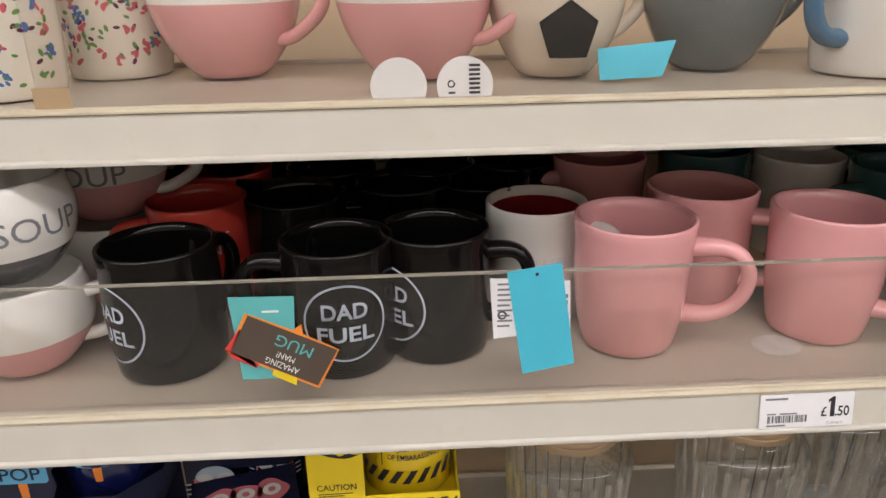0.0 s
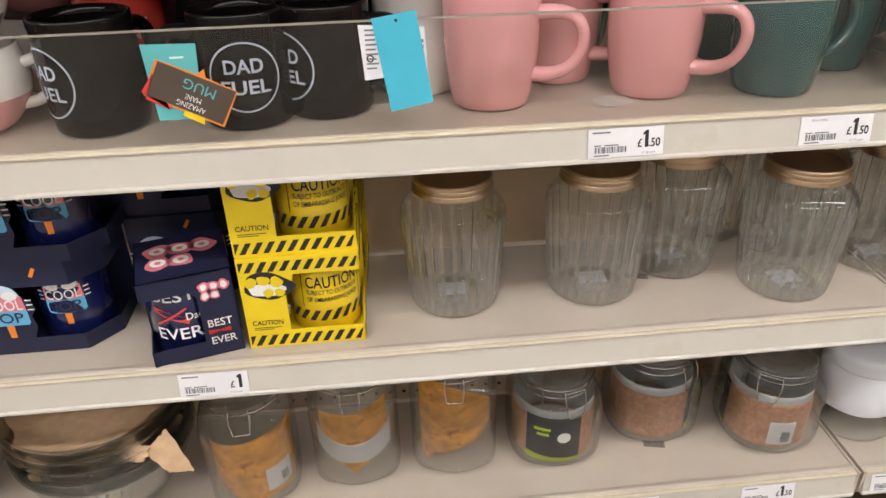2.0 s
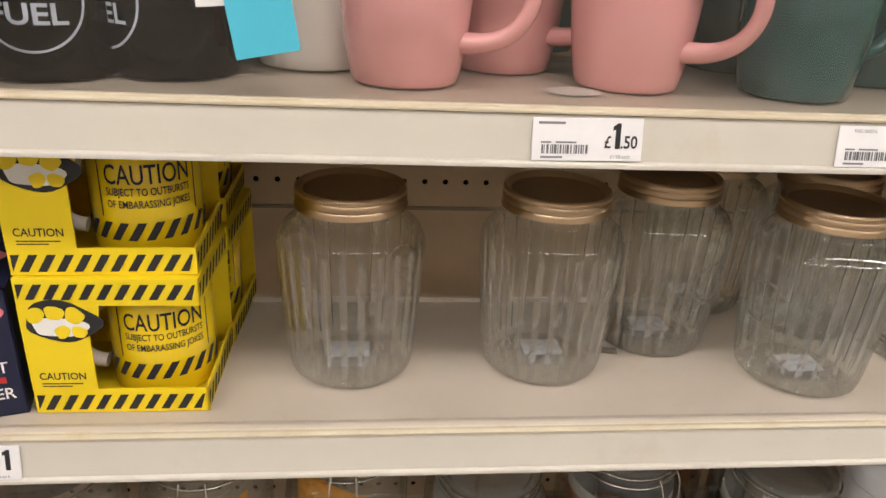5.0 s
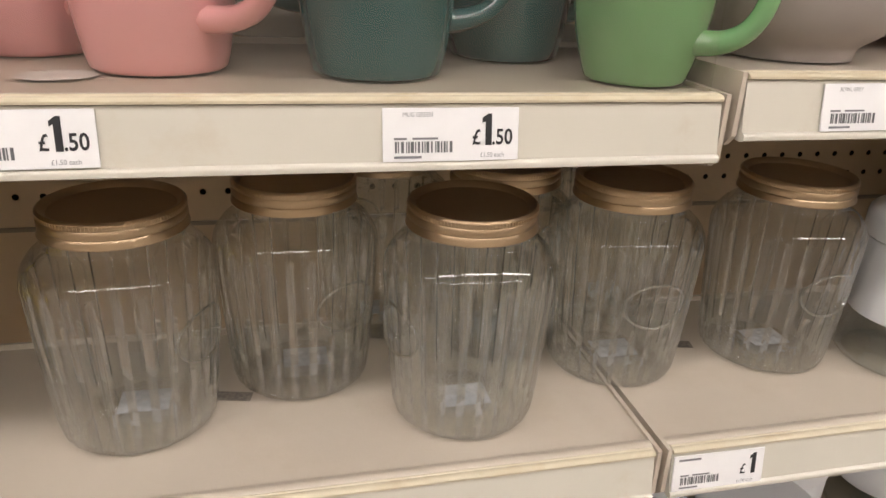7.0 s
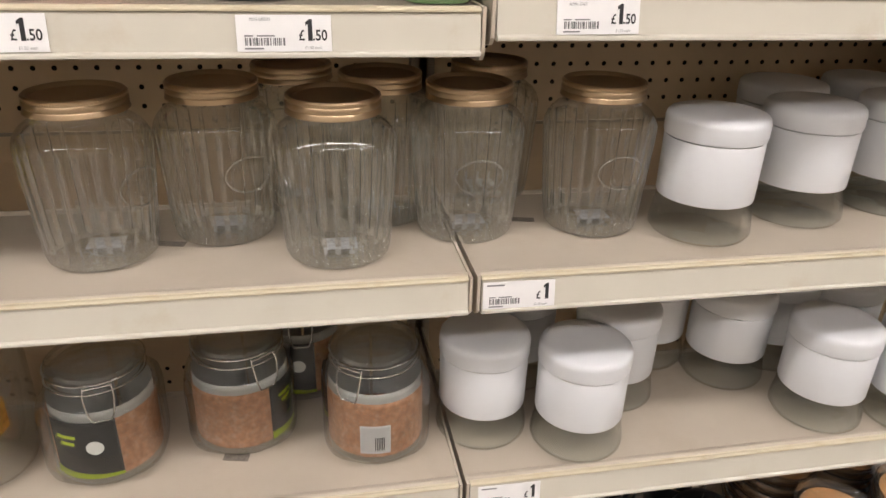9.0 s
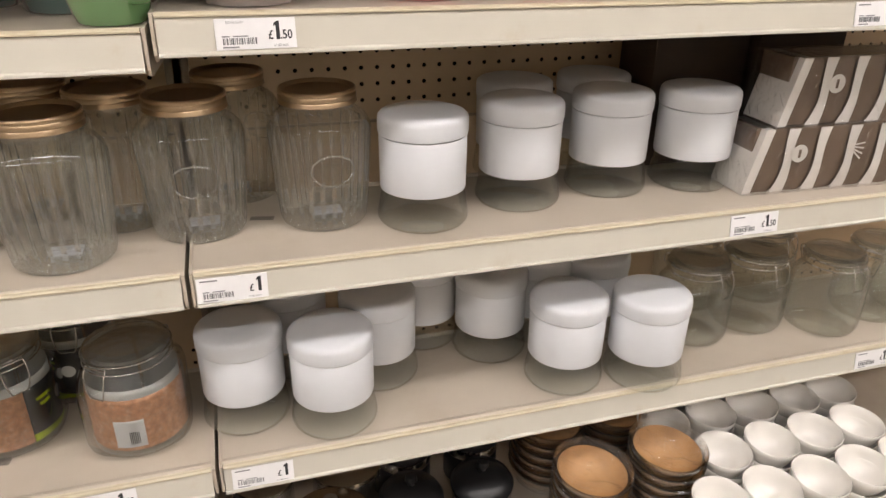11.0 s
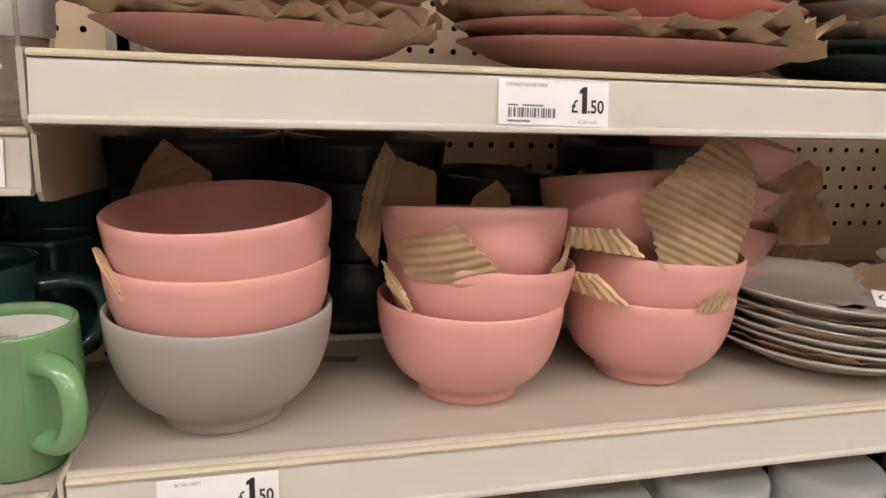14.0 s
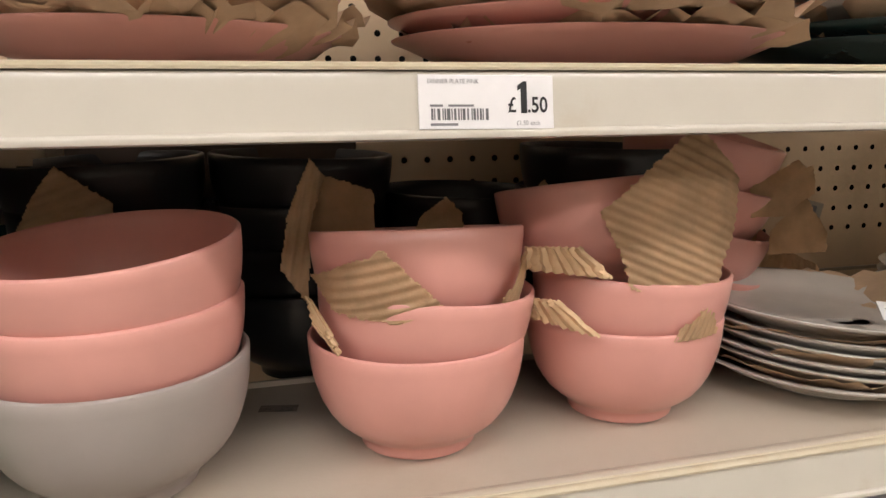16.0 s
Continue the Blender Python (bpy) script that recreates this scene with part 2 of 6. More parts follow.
def lathe(profile, seg=48, ribs=0, rib=0.0, rib_lo=0.0, rib_hi=0.0, bm=None, close=True, squash=None):
    """Turns (radius, height) pairs round z. ribs: flutes between two heights. squash: superellipse power for square-ish bodies."""
    bm = bm or bmesh.new()
    rings = []
    for r, z in profile:
        if r < 1e-6:
            rings.append([bm.verts.new((0, 0, z))])
            continue
        ring = []
        for k in range(seg):
            a = 2 * math.pi * k / seg
            rr = r
            if ribs and rib_lo < z < rib_hi:
                ease = min(1, (z - rib_lo) / 0.012, (rib_hi - z) / 0.012)
                rr = r - rib * ease * abs(math.sin(ribs * a / 2)) ** 0.6 * -1 - rib * ease
            if squash and z > squash[1] and z < squash[2]:
                ease = min(1, (z - squash[1]) / 0.01, (squash[2] - z) / 0.015)
                p = squash[0]
                k2 = (abs(math.cos(a)) ** p + abs(math.sin(a)) ** p) ** (-1 / p)
                rr = rr * (1 + (k2 - 1) * ease)
            ring.append(bm.verts.new((rr * math.cos(a), rr * math.sin(a), z)))
        rings.append(ring)
    for a, b in zip(rings, rings[1:]):
        if len(a) == 1 and len(b) == 1:
            continue
        for k in range(seg):
            j = (k + 1) % seg
            if len(a) == 1:
                bm.faces.new((a[0], b[j], b[k]))
            elif len(b) == 1:
                bm.faces.new((a[k], a[j], b[0]))
            else:
                bm.faces.new((a[k], a[j], b[j], b[k]))
    return bm


def tube(points, radius, sides=8, bm=None, closed=False, flat=1.0):
    """A tube along points; flat squeezes it sideways."""
    bm = bm or bmesh.new()
    pts = [Vector(p) for p in points]
    n = len(pts)
    rings = []
    up = Vector((0, 0, 1))
    for i, p in enumerate(pts):
        a = pts[(i - 1) % n] if (closed or i) else p
        c = pts[(i + 1) % n] if (closed or i < n - 1) else p
        d = (c - a).normalized()
        s = d.cross(up)
        if s.length < 1e-3:
            s = d.cross(Vector((0, 1, 0)))
        s.normalize()
        u = s.cross(d).normalized()
        up = u
        r = radius[i] if isinstance(radius, (list, tuple)) else radius
        rings.append([bm.verts.new(p + r * (math.cos(2 * math.pi * k / sides) * s * flat + math.sin(2 * math.pi * k / sides) * u)) for k in range(sides)])
    pairs = list(zip(rings, rings[1:])) + ([(rings[-1], rings[0])] if closed else [])
    for a, b in pairs:
        for k in range(sides):
            j = (k + 1) % sides
            bm.faces.new((a[k], a[j], b[j], b[k]))
    if not closed:
        bm.faces.new(rings[0][::-1])
        bm.faces.new(rings[-1])
    return bm


def spline(pts, n=8):
    """Catmull-Rom points through pts."""
    P = [Vector(p) for p in pts]
    P = [2 * P[0] - P[1]] + P + [2 * P[-1] - P[-2]]
    out = []
    for i in range(1, len(P) - 2):
        for k in range(n):
            t = k / n
            a, b, c, d = P[i - 1:i + 3]
            out.append(0.5 * ((2 * b) + (c - a) * t + (2 * a - 5 * b + 4 * c - d) * t * t + (3 * b - a - 3 * c + d) * t ** 3))
    out.append(P[-2])
    return out


def extrude_x(profile, x0, x1, bm=None):
    """A (y, z) outline drawn out along x, with end caps."""
    bm = bm or bmesh.new()
    a = [bm.verts.new((x0, y, z)) for y, z in profile]
    b = [bm.verts.new((x1, y, z)) for y, z in profile]
    n = len(a)
    for k in range(n):
        bm.faces.new((a[k], a[(k + 1) % n], b[(k + 1) % n], b[k]))
    bm.faces.new(a[::-1])
    bm.faces.new(b)
    return bm


TEXTS = {}


def text_bm(s, size, width=None, bold=0.0):
    """Letters as a flat bmesh in x (right) and z (up), facing -y, centred."""
    key = (s, bold)
    if key not in TEXTS:
        cu = bpy.data.curves.new("lettering", "FONT")
        cu.body, cu.size, cu.align_x, cu.align_y, cu.offset = s, 1.0, "CENTER", "CENTER", bold
        cu.resolution_u = 3
        ob = bpy.data.objects.new("lettering", cu)
        scene.collection.objects.link(ob)
        me = bpy.data.meshes.new_from_object(ob.evaluated_get(bpy.context.evaluated_depsgraph_get()))
        bpy.data.objects.remove(ob)
        TEXTS[key] = me
    bm = bmesh.new()
    bm.from_mesh(TEXTS[key])
    xs = [v.co.x for v in bm.verts]
    ys = [v.co.y for v in bm.verts]
    cx, cy, w = (min(xs) + max(xs)) / 2, (min(ys) + max(ys)) / 2, max(xs) - min(xs)
    sx = size * 0.78 if width == "slim" else width / w if width else size
    for v in bm.verts:
        v.co = Vector(((v.co.x - cx) * sx, 0, (v.co.y - cy) * size))
    return bm


def wrap(bm, radius, turn=0.0, z=0.0, proud=0.0005, taper=None):
    """Bends a flat x-z drawing round a vertical cylinder (facing -y). taper: radius as a function of z."""
    bmesh.ops.subdivide_edges(bm, edges=[e for e in bm.edges if e.calc_length() > 0.006], cuts=2)
    for v in bm.verts:
        zz = v.co.z + z
        r = (taper(zz) if taper else radius) + proud - v.co.y
        a = v.co.x / radius + turn
        v.co = Vector((r * math.sin(a), -r * math.cos(a), zz))
    return bm


def drop(bm, m):
    bmesh.ops.transform(bm, matrix=m, verts=bm.verts)
    return bm


def join(bms):
    out = bmesh.new()
    for b in bms:
        me = bpy.data.meshes.new("tmp")
        b.to_mesh(me)
        b.free()
        out.from_mesh(me)
        bpy.data.meshes.remove(me)
    return out


def disc_bm(r, seg=32, ring=None, sx=1.0, sz=1.0):
    """A flat disc (or a ring of that inner radius) in x-z, facing -y."""
    bm = bmesh.new()
    o = [bm.verts.new((sx * r * math.cos(2 * math.pi * k / seg), 0, sz * r * math.sin(2 * math.pi * k / seg))) for k in range(seg)]
    if ring:
        i = [bm.verts.new((sx * ring * math.cos(2 * math.pi * k / seg), 0, sz * ring * math.sin(2 * math.pi * k / seg))) for k in range(seg)]
        for k in range(seg):
            bm.faces.new((o[k], o[(k + 1) % seg], i[(k + 1) % seg], i[k]))
    else:
        bm.faces.new(o)
    return bm


def poly_bm(pts, y=0.0, thick=0.0):
    """A flat outline in x-z; with thickness it is drawn out in y."""
    bm = bmesh.new()
    a = [bm.verts.new((x, y, z)) for x, z in pts]
    f = bm.faces.new(a)
    if thick:
        r = bmesh.ops.extrude_face_region(bm, geom=[f])
        bmesh.ops.translate(bm, vec=(0, thick, 0), verts=[v for v in r["geom"] if isinstance(v, bmesh.types.BMVert)])
    return bm


# ---------------------------------------------------------------- the room
def room():
    structure("floor", boxm(-4.5, 6, -3.2, 1.2, -0.1, 0), FLOORM, "worn grey vinyl shop floor")
    structure("ceiling", boxm(-4.5, 6, -3.2, 1.2, 3.1, 3.2), CEILM, "off-white tiled ceiling")
    structure("wall_north", boxm(-4.5, 6, 0.46, 0.56, 0, 3.1), WALLM, "plain beige wall behind the shelving")
    # Unseen wall, added; its pale colour bounces fill light into the shelves.
    structure("wall_south", boxm(-4.5, 6, -3.2, -3.1, 0, 3.1), WALLM, "plain beige wall added to close the aisle and bounce light")
    structure("wall_east", boxm(6, 6.1, -3.2, 1.2, 0, 3.1), WALLM, "plain beige end wall")
    structure("wall_west", boxm(-4.6, -4.5, -3.2, 1.2, 0, 3.1), WALLM, "plain beige end wall")
    for y in (-1.05, -2.4):
        for x in (-3.0, -1.2, 0.6, 2.4, 4.2):
            t = thing("ceiling_light", pose(x, y, 3.1), "long white fluorescent ceiling light, lit", "ceiling light", "ceiling lights")
            part("housing", boxm(-0.8, 0.8, -0.14, 0.14, -0.05, 0, 0.006), WHITEPL, t)
            part("diffuser", boxm(-0.77, 0.77, -0.115, 0.115, -0.066, -0.05, 0.004), LIGHT, t, "glowing opal diffuser")


room()

# ---------------------------------------------------------------- shelving
BACK = 0.365
BAY1 = (-0.90, 0.645)
BAY2 = (0.653, 2.20)
LEVEL = {"A1": 1.487, "A2": 1.533, "B1": 1.264, "B2": 1.277, "C": 1.008, "D": 0.739, "E": 0.47}
FRONT = {"A1": 0.042}


def shelf(x0, x1, top, y0=0.0, label="", depth=None):
    """A steel tray shelf with its ticket strip and two side brackets."""
    s = thing("shelf", pose(0, y0, top), label or "cream steel shop shelf with a plastic ticket strip", "shelf", "shelves of the bays")
    d = depth or 0.225
    tray = [(0.004, -0.002), (0.0055, 0.0004), (0.0075, 0.0016), (0.0100, 0.0018), (0.0122, 0.0008), (0.0140, -0.0006), (0.0175, -0.0008), (d - 0.004, -0.0005), (d - 0.003, 0.004), (d, 0.004), (d, -0.03), (d - 0.003, -0.03), (d - 0.003, -0.0035), (0.007, -0.0035), (0.007, -0.034), (0.004, -0.034)]
    part("tray", extrude_x(tray, x0 + 0.001, x1 - 0.001), CREAM, s, smooth=True, angle=40)
    lip = [(0.0042, -0.0002), (0.0036, 0.0016), (0.0026, 0.0020), (0.0016, 0.0012), (0.0008, 0.0014), (-0.0006, 0.0014), (-0.0024, 0.0008), (-0.0034, -0.0006), (-0.0032, -0.0022), (0.0035, -0.0022)]
    part("strip_lip", extrude_x(lip, x0 + 0.003, x1 - 0.003), STRIPLIP, s, "yellowed ridge along the top of the strip", angle=40)
    strip = [(0.0035, -0.0030), (-0.0010, -0.0030), (-0.0016, -0.0045), (-0.0024, -0.010), (-0.0042, -0.024), (-0.0058, -0.0330), (-0.0080, -0.0338), (-0.0086, -0.0352), (-0.0082, -0.0376), (-0.0050, -0.0388), (0.0035, -0.0380)]
    part("ticket_strip", extrude_x(strip, x0 + 0.003, x1 - 0.003), STRIP, s, "glossy cream plastic ticket strip", angle=50)
    br = [(-0.003, 0.002), (BACK - y0, 0.002), (BACK - y0, -0.07), (BACK - y0 - 0.05, -0.07), (0.02, -0.046), (0.004, -0.043), (-0.003, -0.036)]
    for x in (x0, x1):
        a = extrude_x(br, x - 0.0016, x + 0.0016)
        part("side_bracket", a, CREAM, s, "folded steel end bracket", smooth=False)
    return s


for nm, (x0, x1) in (("1", BAY1), ("2", BAY2)):
    for lv in "ABCD":
        k = lv + nm if lv in "AB" else lv
        shelf(x0, x1, LEVEL[k], FRONT.get(k, 0.0))
    s = shelf(x0, x1, LEVEL["E"], -0.15, "deep cream base shelf", 0.5)


def panel(x0, x1, z0, z1, holes):
    """A back panel; holes: (z_lo, z_hi) bands that are perforated on a 25 mm grid."""
    verts, faces = [], []
    P, R = 0.025, 0.0034
    nx = int((x1 - x0 - 0.02) / P)
    ox = (x1 - x0 - nx * P) / 2 + x0

    def quad(a, b, c, d):
        n = len(verts)
        verts.extend([(a, 0, c), (b, 0, c), (b, 0, d), (a, 0, d)])
        faces.append((n, n + 1, n + 2, n + 3))

    z = z0
    for lo, hi in holes:
        quad(x0, x1, z, lo)
        nz = int(round((hi - lo) / P))
        quad(x0, ox, lo, lo + nz * P)
        quad(ox + nx * P, x1, lo, lo + nz * P)
        for i in range(nx):
            for j in range(nz):
                cx, cz = ox + (i + 0.5) * P, lo + (j + 0.5) * P
                n = len(verts)
                for k in range(8):
                    a = math.pi / 8 + k * math.pi / 4
                    verts.append((cx + R * math.cos(a), 0, cz + R * math.sin(a)))
                h = P / 2
                for sx, sz in ((1, 1), (-1, 1), (-1, -1), (1, -1)):
                    verts.append((cx + h * sx, 0, cz + h * sz))
                for q in range(4):
                    faces.append((n + 2 * q, n + 2 * q + 1, n + 8 + q))
                    faces.append((n + 2 * q + 1, n + (2 * q + 2) % 8, n + 8 + (q + 1) % 4, n + 8 + q))
        z = lo + nz * P
    quad(x0, x1, z, z1)
    me = bpy.data.meshes.new("back_panel")
    me.from_pydata(verts, [], faces)
    me.materials.append(PANEL)
    return me


def back(x0, x1, bands):
    t = thing("shelving_back", pose(0, BACK, 0), "perforated cream steel back panel of the shelving bay", "back panel", "back panels", "structure")
    part("perforated_panel", panel(x0 + 0.012, x1 - 0.012, 0.1, 2.0, bands), None, t)
    # Near-black sheet puts the shade behind the holes into its colour.
    part("shade_backing", boxm(x0, x1, 0.02, 0.03, 0.1, 2.0), HOLESHADE, t, "near-black sheet standing in for shade behind the holes", smooth=False)
    for z in (1.063, 0.80, 1.36 if x0 < 0 else 1.30):
        part("seam", boxm(x0 + 0.012, x1 - 0.012, -0.003, 0.0, z - 0.002, z + 0.002), STEEL, t)
    for x in (x0, x1):
        part("upright", boxm(x - 0.012, x + 0.012, -0.02, 0.03, 0.0, 2.05, 0.002), STEEL, t, "slotted steel upright")
    return t


back(*BAY1, [(0.5, 0.70), (0.825, 0.90), (1.084, 1.234), (1.34, 1.44), (1.55, 1.95)])
back(*BAY2, [(0.5, 0.70), (0.825, 0.90), (1.084, 1.234), (1.342, 1.492), (1.545, 1.945)])


# ---------------------------------------------------------------- wares
def mug(m, glaze, label, group="", h=0.114, rt=0.05, rb=0.042, inner=None, handle=20.0, hs=1.0, name="mug", belly=0.0, ho=None, hm=None):
    """A mug with a hollow body and a loop handle; handle: degrees round from +x towards +y."""
    t = thing(name, m, label, "mug", group)
    out = [(0.0, 0.003), (rb * 0.8, 0.003), (rb * 0.86, 0.0), (rb * 0.96, 0.001)]
    n = 14
    for i in range(n + 1):
        u = i / n
        r = rb + (rt - rb) * (u ** 0.8) + belly * math.sin(math.pi * u) ** 1.2 + 0.002 * math.sin(math.pi * min(1, u * 1.2))
        out.append((r, 0.003 + (h - 0.005) * u))
    rim = [(out[-1][0] - 0.0006, h - 0.0004), (out[-1][0] - 0.002, h), (out[-1][0] - 0.0036, h - 0.0008)]
    ins = [(r - 0.0042, z) for r, z in out[:3:-1] if 0.008 < z < h - 0.004]
    bm = lathe(out + rim + ins + [(rb * 0.5, 0.0075), (0, 0.007)], 56)
    body = part("body", bm, glaze, t, angle=60)
    if inner:
        bi = lathe([(r + 0.0003 - 0.0006, z) for r, z in ins] + [(rb * 0.5, 0.0081), (0, 0.0077)], 48)
        part("inner_glaze", bi, inner, t, "glaze inside the mug", angle=60)

    def rad(z):
        u = max(0, min(1, (z - 0.003) / (h - 0.005)))
        return rb + (rt - rb) * (u ** 0.8) + belly * math.sin(math.pi * u) ** 1.2 + 0.002 * math.sin(math.pi * min(1, u * 1.2))

    z1, z2 = h * 0.80, h * 0.27
    o = ho or 0.034 * hs
    zm, zh = (z1 + z2) / 2, (z1 - z2) / 2
    pts = []
    for i in range(25):
        u = i / 24
        z = zm + (zh + 0.004 * math.sin(math.pi * u)) * math.cos(math.pi * u) + 0.006 * math.sin(math.pi * u)
        pts.append((rad(z1) * (1 - u) + rad(z2) * u - 0.003 + (o + 0.003) * math.sin(math.pi * u) ** 0.7, 0, z))
    rr = [0.0062 + 0.0022 * abs(2 * i / (len(pts) - 1) - 1) ** 3 for i in range(len(pts))]
    part("handle", drop(tube(pts, rr, 10, flat=1.25), Matrix.Rotation(radians(handle), 4, "Z")), hm or glaze, t, angle=80)
    return t, rad


STICK = mat("jar_bottom_sticker", (0.52, 0.53, 0.55), 0.6, var=0.25, scale=160)


def jar(m, label="ribbed clear glass storage jar with a gold screw lid", turn=0.0):
    """A fluted storage jar: hollow glass body with foot and shoulder, embossed oval with letters, and pressed lid."""
    t = thing("glass_jar", m @ pose(0, 0, 0, 0, 0, turn), label, "storage jar", "ribbed glass jars")
    o = [(0.0, 0.003), (0.030, 0.0025), (0.044, 0.0), (0.0505, 0.0006), (0.0535, 0.0035), (0.0548, 0.008), (0.0556, 0.014), (0.0566, 0.024), (0.0580, 0.040), (0.0594, 0.058), (0.0607, 0.076), (0.0618, 0.092), (0.0627, 0.106), (0.0632, 0.1165), (0.0630, 0.1205), (0.0618, 0.1250), (0.0592, 0.1305), (0.0555, 0.1355), (0.0510, 0.1395), (0.0468, 0.1418), (0.0445, 0.1435), (0.0436, 0.146), (0.0434, 0.150), (0.0434, 0.158)]
    flutes, step = 26, 10
    bm = lathe(o + [(0.0, 0.158)], flutes * step)
    groove = {3: 0.08, 4: 0.55, 5: 1.0, 6: 0.55, 7: 0.08}
    turns = flutes * step / (2 * math.pi)

    def plain(x, y, z):
        a = math.atan2(x, -y)
        return not 0.0005 < z < 0.1235 or (a * 0.060 / 0.0285) ** 2 + ((z - 0.080) / 0.0205) ** 2 < 1

    for f in bm.faces:
        c = f.calc_center_median()
        k = (math.atan2(c.y, c.x) * turns) % step
        # Groove faces take the hazier glass, so light streaks are painted on.
        f.material_index = 1 if 3.0 < k < 7.0 and c.z > 0.004 and not plain(*c) else 0
    for v in bm.verts:
        x, y, z = v.co
        if plain(x, y, z) or math.hypot(x, y) < 0.01:
            continue
        k = round(math.atan2(y, x) * turns) % step
        q = 1 - (0.036 * groove.get(k, 0.0) + 0.004 * abs(min(k, step - k)) / 5) * min(1, (z - 0.0005) / 0.006, (0.1235 - z) / 0.005)
        v.co.x, v.co.y = x * q, y * q
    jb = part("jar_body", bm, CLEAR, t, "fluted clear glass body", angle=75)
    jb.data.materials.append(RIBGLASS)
    lid = [(0.0, 0.1632), (0.030, 0.1632), (0.034, 0.1640), (0.0400, 0.1643), (0.0428, 0.1680), (0.0448, 0.1685), (0.0462, 0.1672), (0.0465, 0.164), (0.0459, 0.1628), (0.0466, 0.1614), (0.0467, 0.1580), (0.0457, 0.1566), (0.0466, 0.1550), (0.0466, 0.1536), (0.0473, 0.1522), (0.0474, 0.1510), (0.0464, 0.1506), (0.0456, 0.153), (0.0445, 0.1618), (0.0, 0.1618)]
    lb = part("lid", lathe(lid, 96), GOLD, t, "gold pressed metal screw lid", angle=50)
    kn = join([drop(boxm(-0.0004, 0.0004, -0.00035, 0.0003, -0.0012, 0.0012), Matrix.Rotation(2 * math.pi * q / 120, 4, "Z") @ pose(0, -0.0465, 0.1652)) for q in range(120)])
    tagged(part("knurling", kn, GOLD, lb, "fine pressed ribs round the lid", smooth=False), kind="stuff")
    ov = join([tube([(0.026 * math.cos(a), 0, 0.0185 * math.sin(a)) for a in [2 * math.pi * k / 40 for k in range(40)]], 0.0010, 8, closed=True),
               drop(text_bm("HOME", 0.0105, 0.026), pose(0, 0, 0.0075)), drop(text_bm("MADE", 0.0105, 0.026), pose(0, 0, -0.0075)),
               drop(text_bm("*", 0.012), pose(-0.0195, 0, 0)), drop(text_bm("*", 0.012), pose(0.0195, 0, 0))])
    part("embossed_oval", wrap(ov, 0.0608, 0.0, 0.080, 0.0006), RIBGLASS, jb, "raised oval with HOME MADE lettering")
    part("sticker", drop(boxm(-0.018, 0.018, -0.014, 0.014, 0, 0.0004), pose(0.004, 0.0, 0.0080, 0, 0, -turn)), STICK, jb, "white paper price sticker on the jar's bottom", smooth=False)
    return t


def flatjar(m, label="squat glass jar with a white plastic lid and sleeve"):
    t = thing("white_lid_jar", m, label, "storage jar", "white-lidded jars")
    o = [(0, 0.004), (0.034, 0.003), (0.046, 0.0), (0.054, 0.001), (0.0575, 0.006), (0.0578, 0.011), (0.0565, 0.018), (0.0545, 0.030), (0.0525, 0.044), (0.0520, 0.060), (0.0520, 0.095), (0.051, 0.100)]
    part("jar_body", lathe(o + [(0, 0.100)], 64), PALEGLASS, t, "clear greenish glass base", angle=60)
    sl = [(0.0524, 0.046), (0.0535, 0.0455), (0.0540, 0.047), (0.0545, 0.112), (0.0535, 0.1135), (0.0524, 0.112)]
    part("sleeve", lathe(sl + [sl[0]], 64), WHITEPL, t, "glossy white sleeve", angle=50)
    ld = [(0.0, 0.143), (0.030, 0.1428), (0.046, 0.1415), (0.0520, 0.1395), (0.0548, 0.1365), (0.0558, 0.132), (0.0558, 0.118), (0.0550, 0.115), (0.052, 0.1145), (0.0, 0.1145)]
    part("lid", lathe(ld, 64), WHITEPL, t, "domed glossy white lid", angle=50)
    return t


def bowl_profile(r=0.0793, h=0.084, foot=0.040):
    o = [(0, 0.006), (0.037, 0.006), (0.0395, 0.0), (0.0428, 0.0004), (0.0434, 0.0045), (0.0444, 0.0080), (0.0480, 0.0112), (0.0555, 0.0162), (0.0618, 0.0218), (0.0668, 0.0288), (0.0708, 0.0365), (0.0738, 0.0450), (0.0763, 0.0540), (0.0780, 0.0640), (0.0789, 0.0740), (0.0793, 0.0825)]
    rim = [(r - 0.0008, h - 0.0006), (r - 0.0022, h), (r - 0.0038, h - 0.001)]
    ins = [(rr - 0.0045, z + 0.002) for rr, z in o[:5:-1] if z < h - 0.006]
    return o + rim + ins + [(0.042, 0.0125), (0, 0.011)]


def bowl(m, glaze, label, group="stacked bowls", size=1.0):
    t = thing("bowl", m, label, "bowl", group)
    t.scale = (size,) * 3
    part("body", lathe(bowl_profile(), 64), glaze, t, angle=55)
    return t


B1, B2, C, D, A1, A2, E = (LEVEL[k] for k in ("B1", "B2", "C", "D", "A1", "A2", "E"))
CYAN = mat("cyan_card", (0.075, 0.48, 0.63), 0.6, var=0.04)
TEALCARD = mat("teal_card", (0.12, 0.45, 0.45), 0.6, var=0.05)
BROWNCARD = mat("dark_brown_card", (0.085, 0.062, 0.045), 0.6, var=0.08)
ORANGE = mat("orange_ink", (0.80, 0.25, 0.03), 0.6, var=0.05)
REDINK = mat("red_ink", (0.62, 0.05, 0.04), 0.6, var=0.05)
NAVY = mat("navy_carton", (0.013, 0.016, 0.046), 0.42, var=0.1, scale=30, bump=0.04, bump_scale=150)
NAVYMUG = mat("navy_mug_glaze", (0.008, 0.012, 0.07), 0.1, var=0.1, coat=0.7)
YELLOW = mat("yellow_carton", (0.80, 0.60, 0.012), 0.42, var=0.04, scale=20, bump=0.03, bump_scale=150)
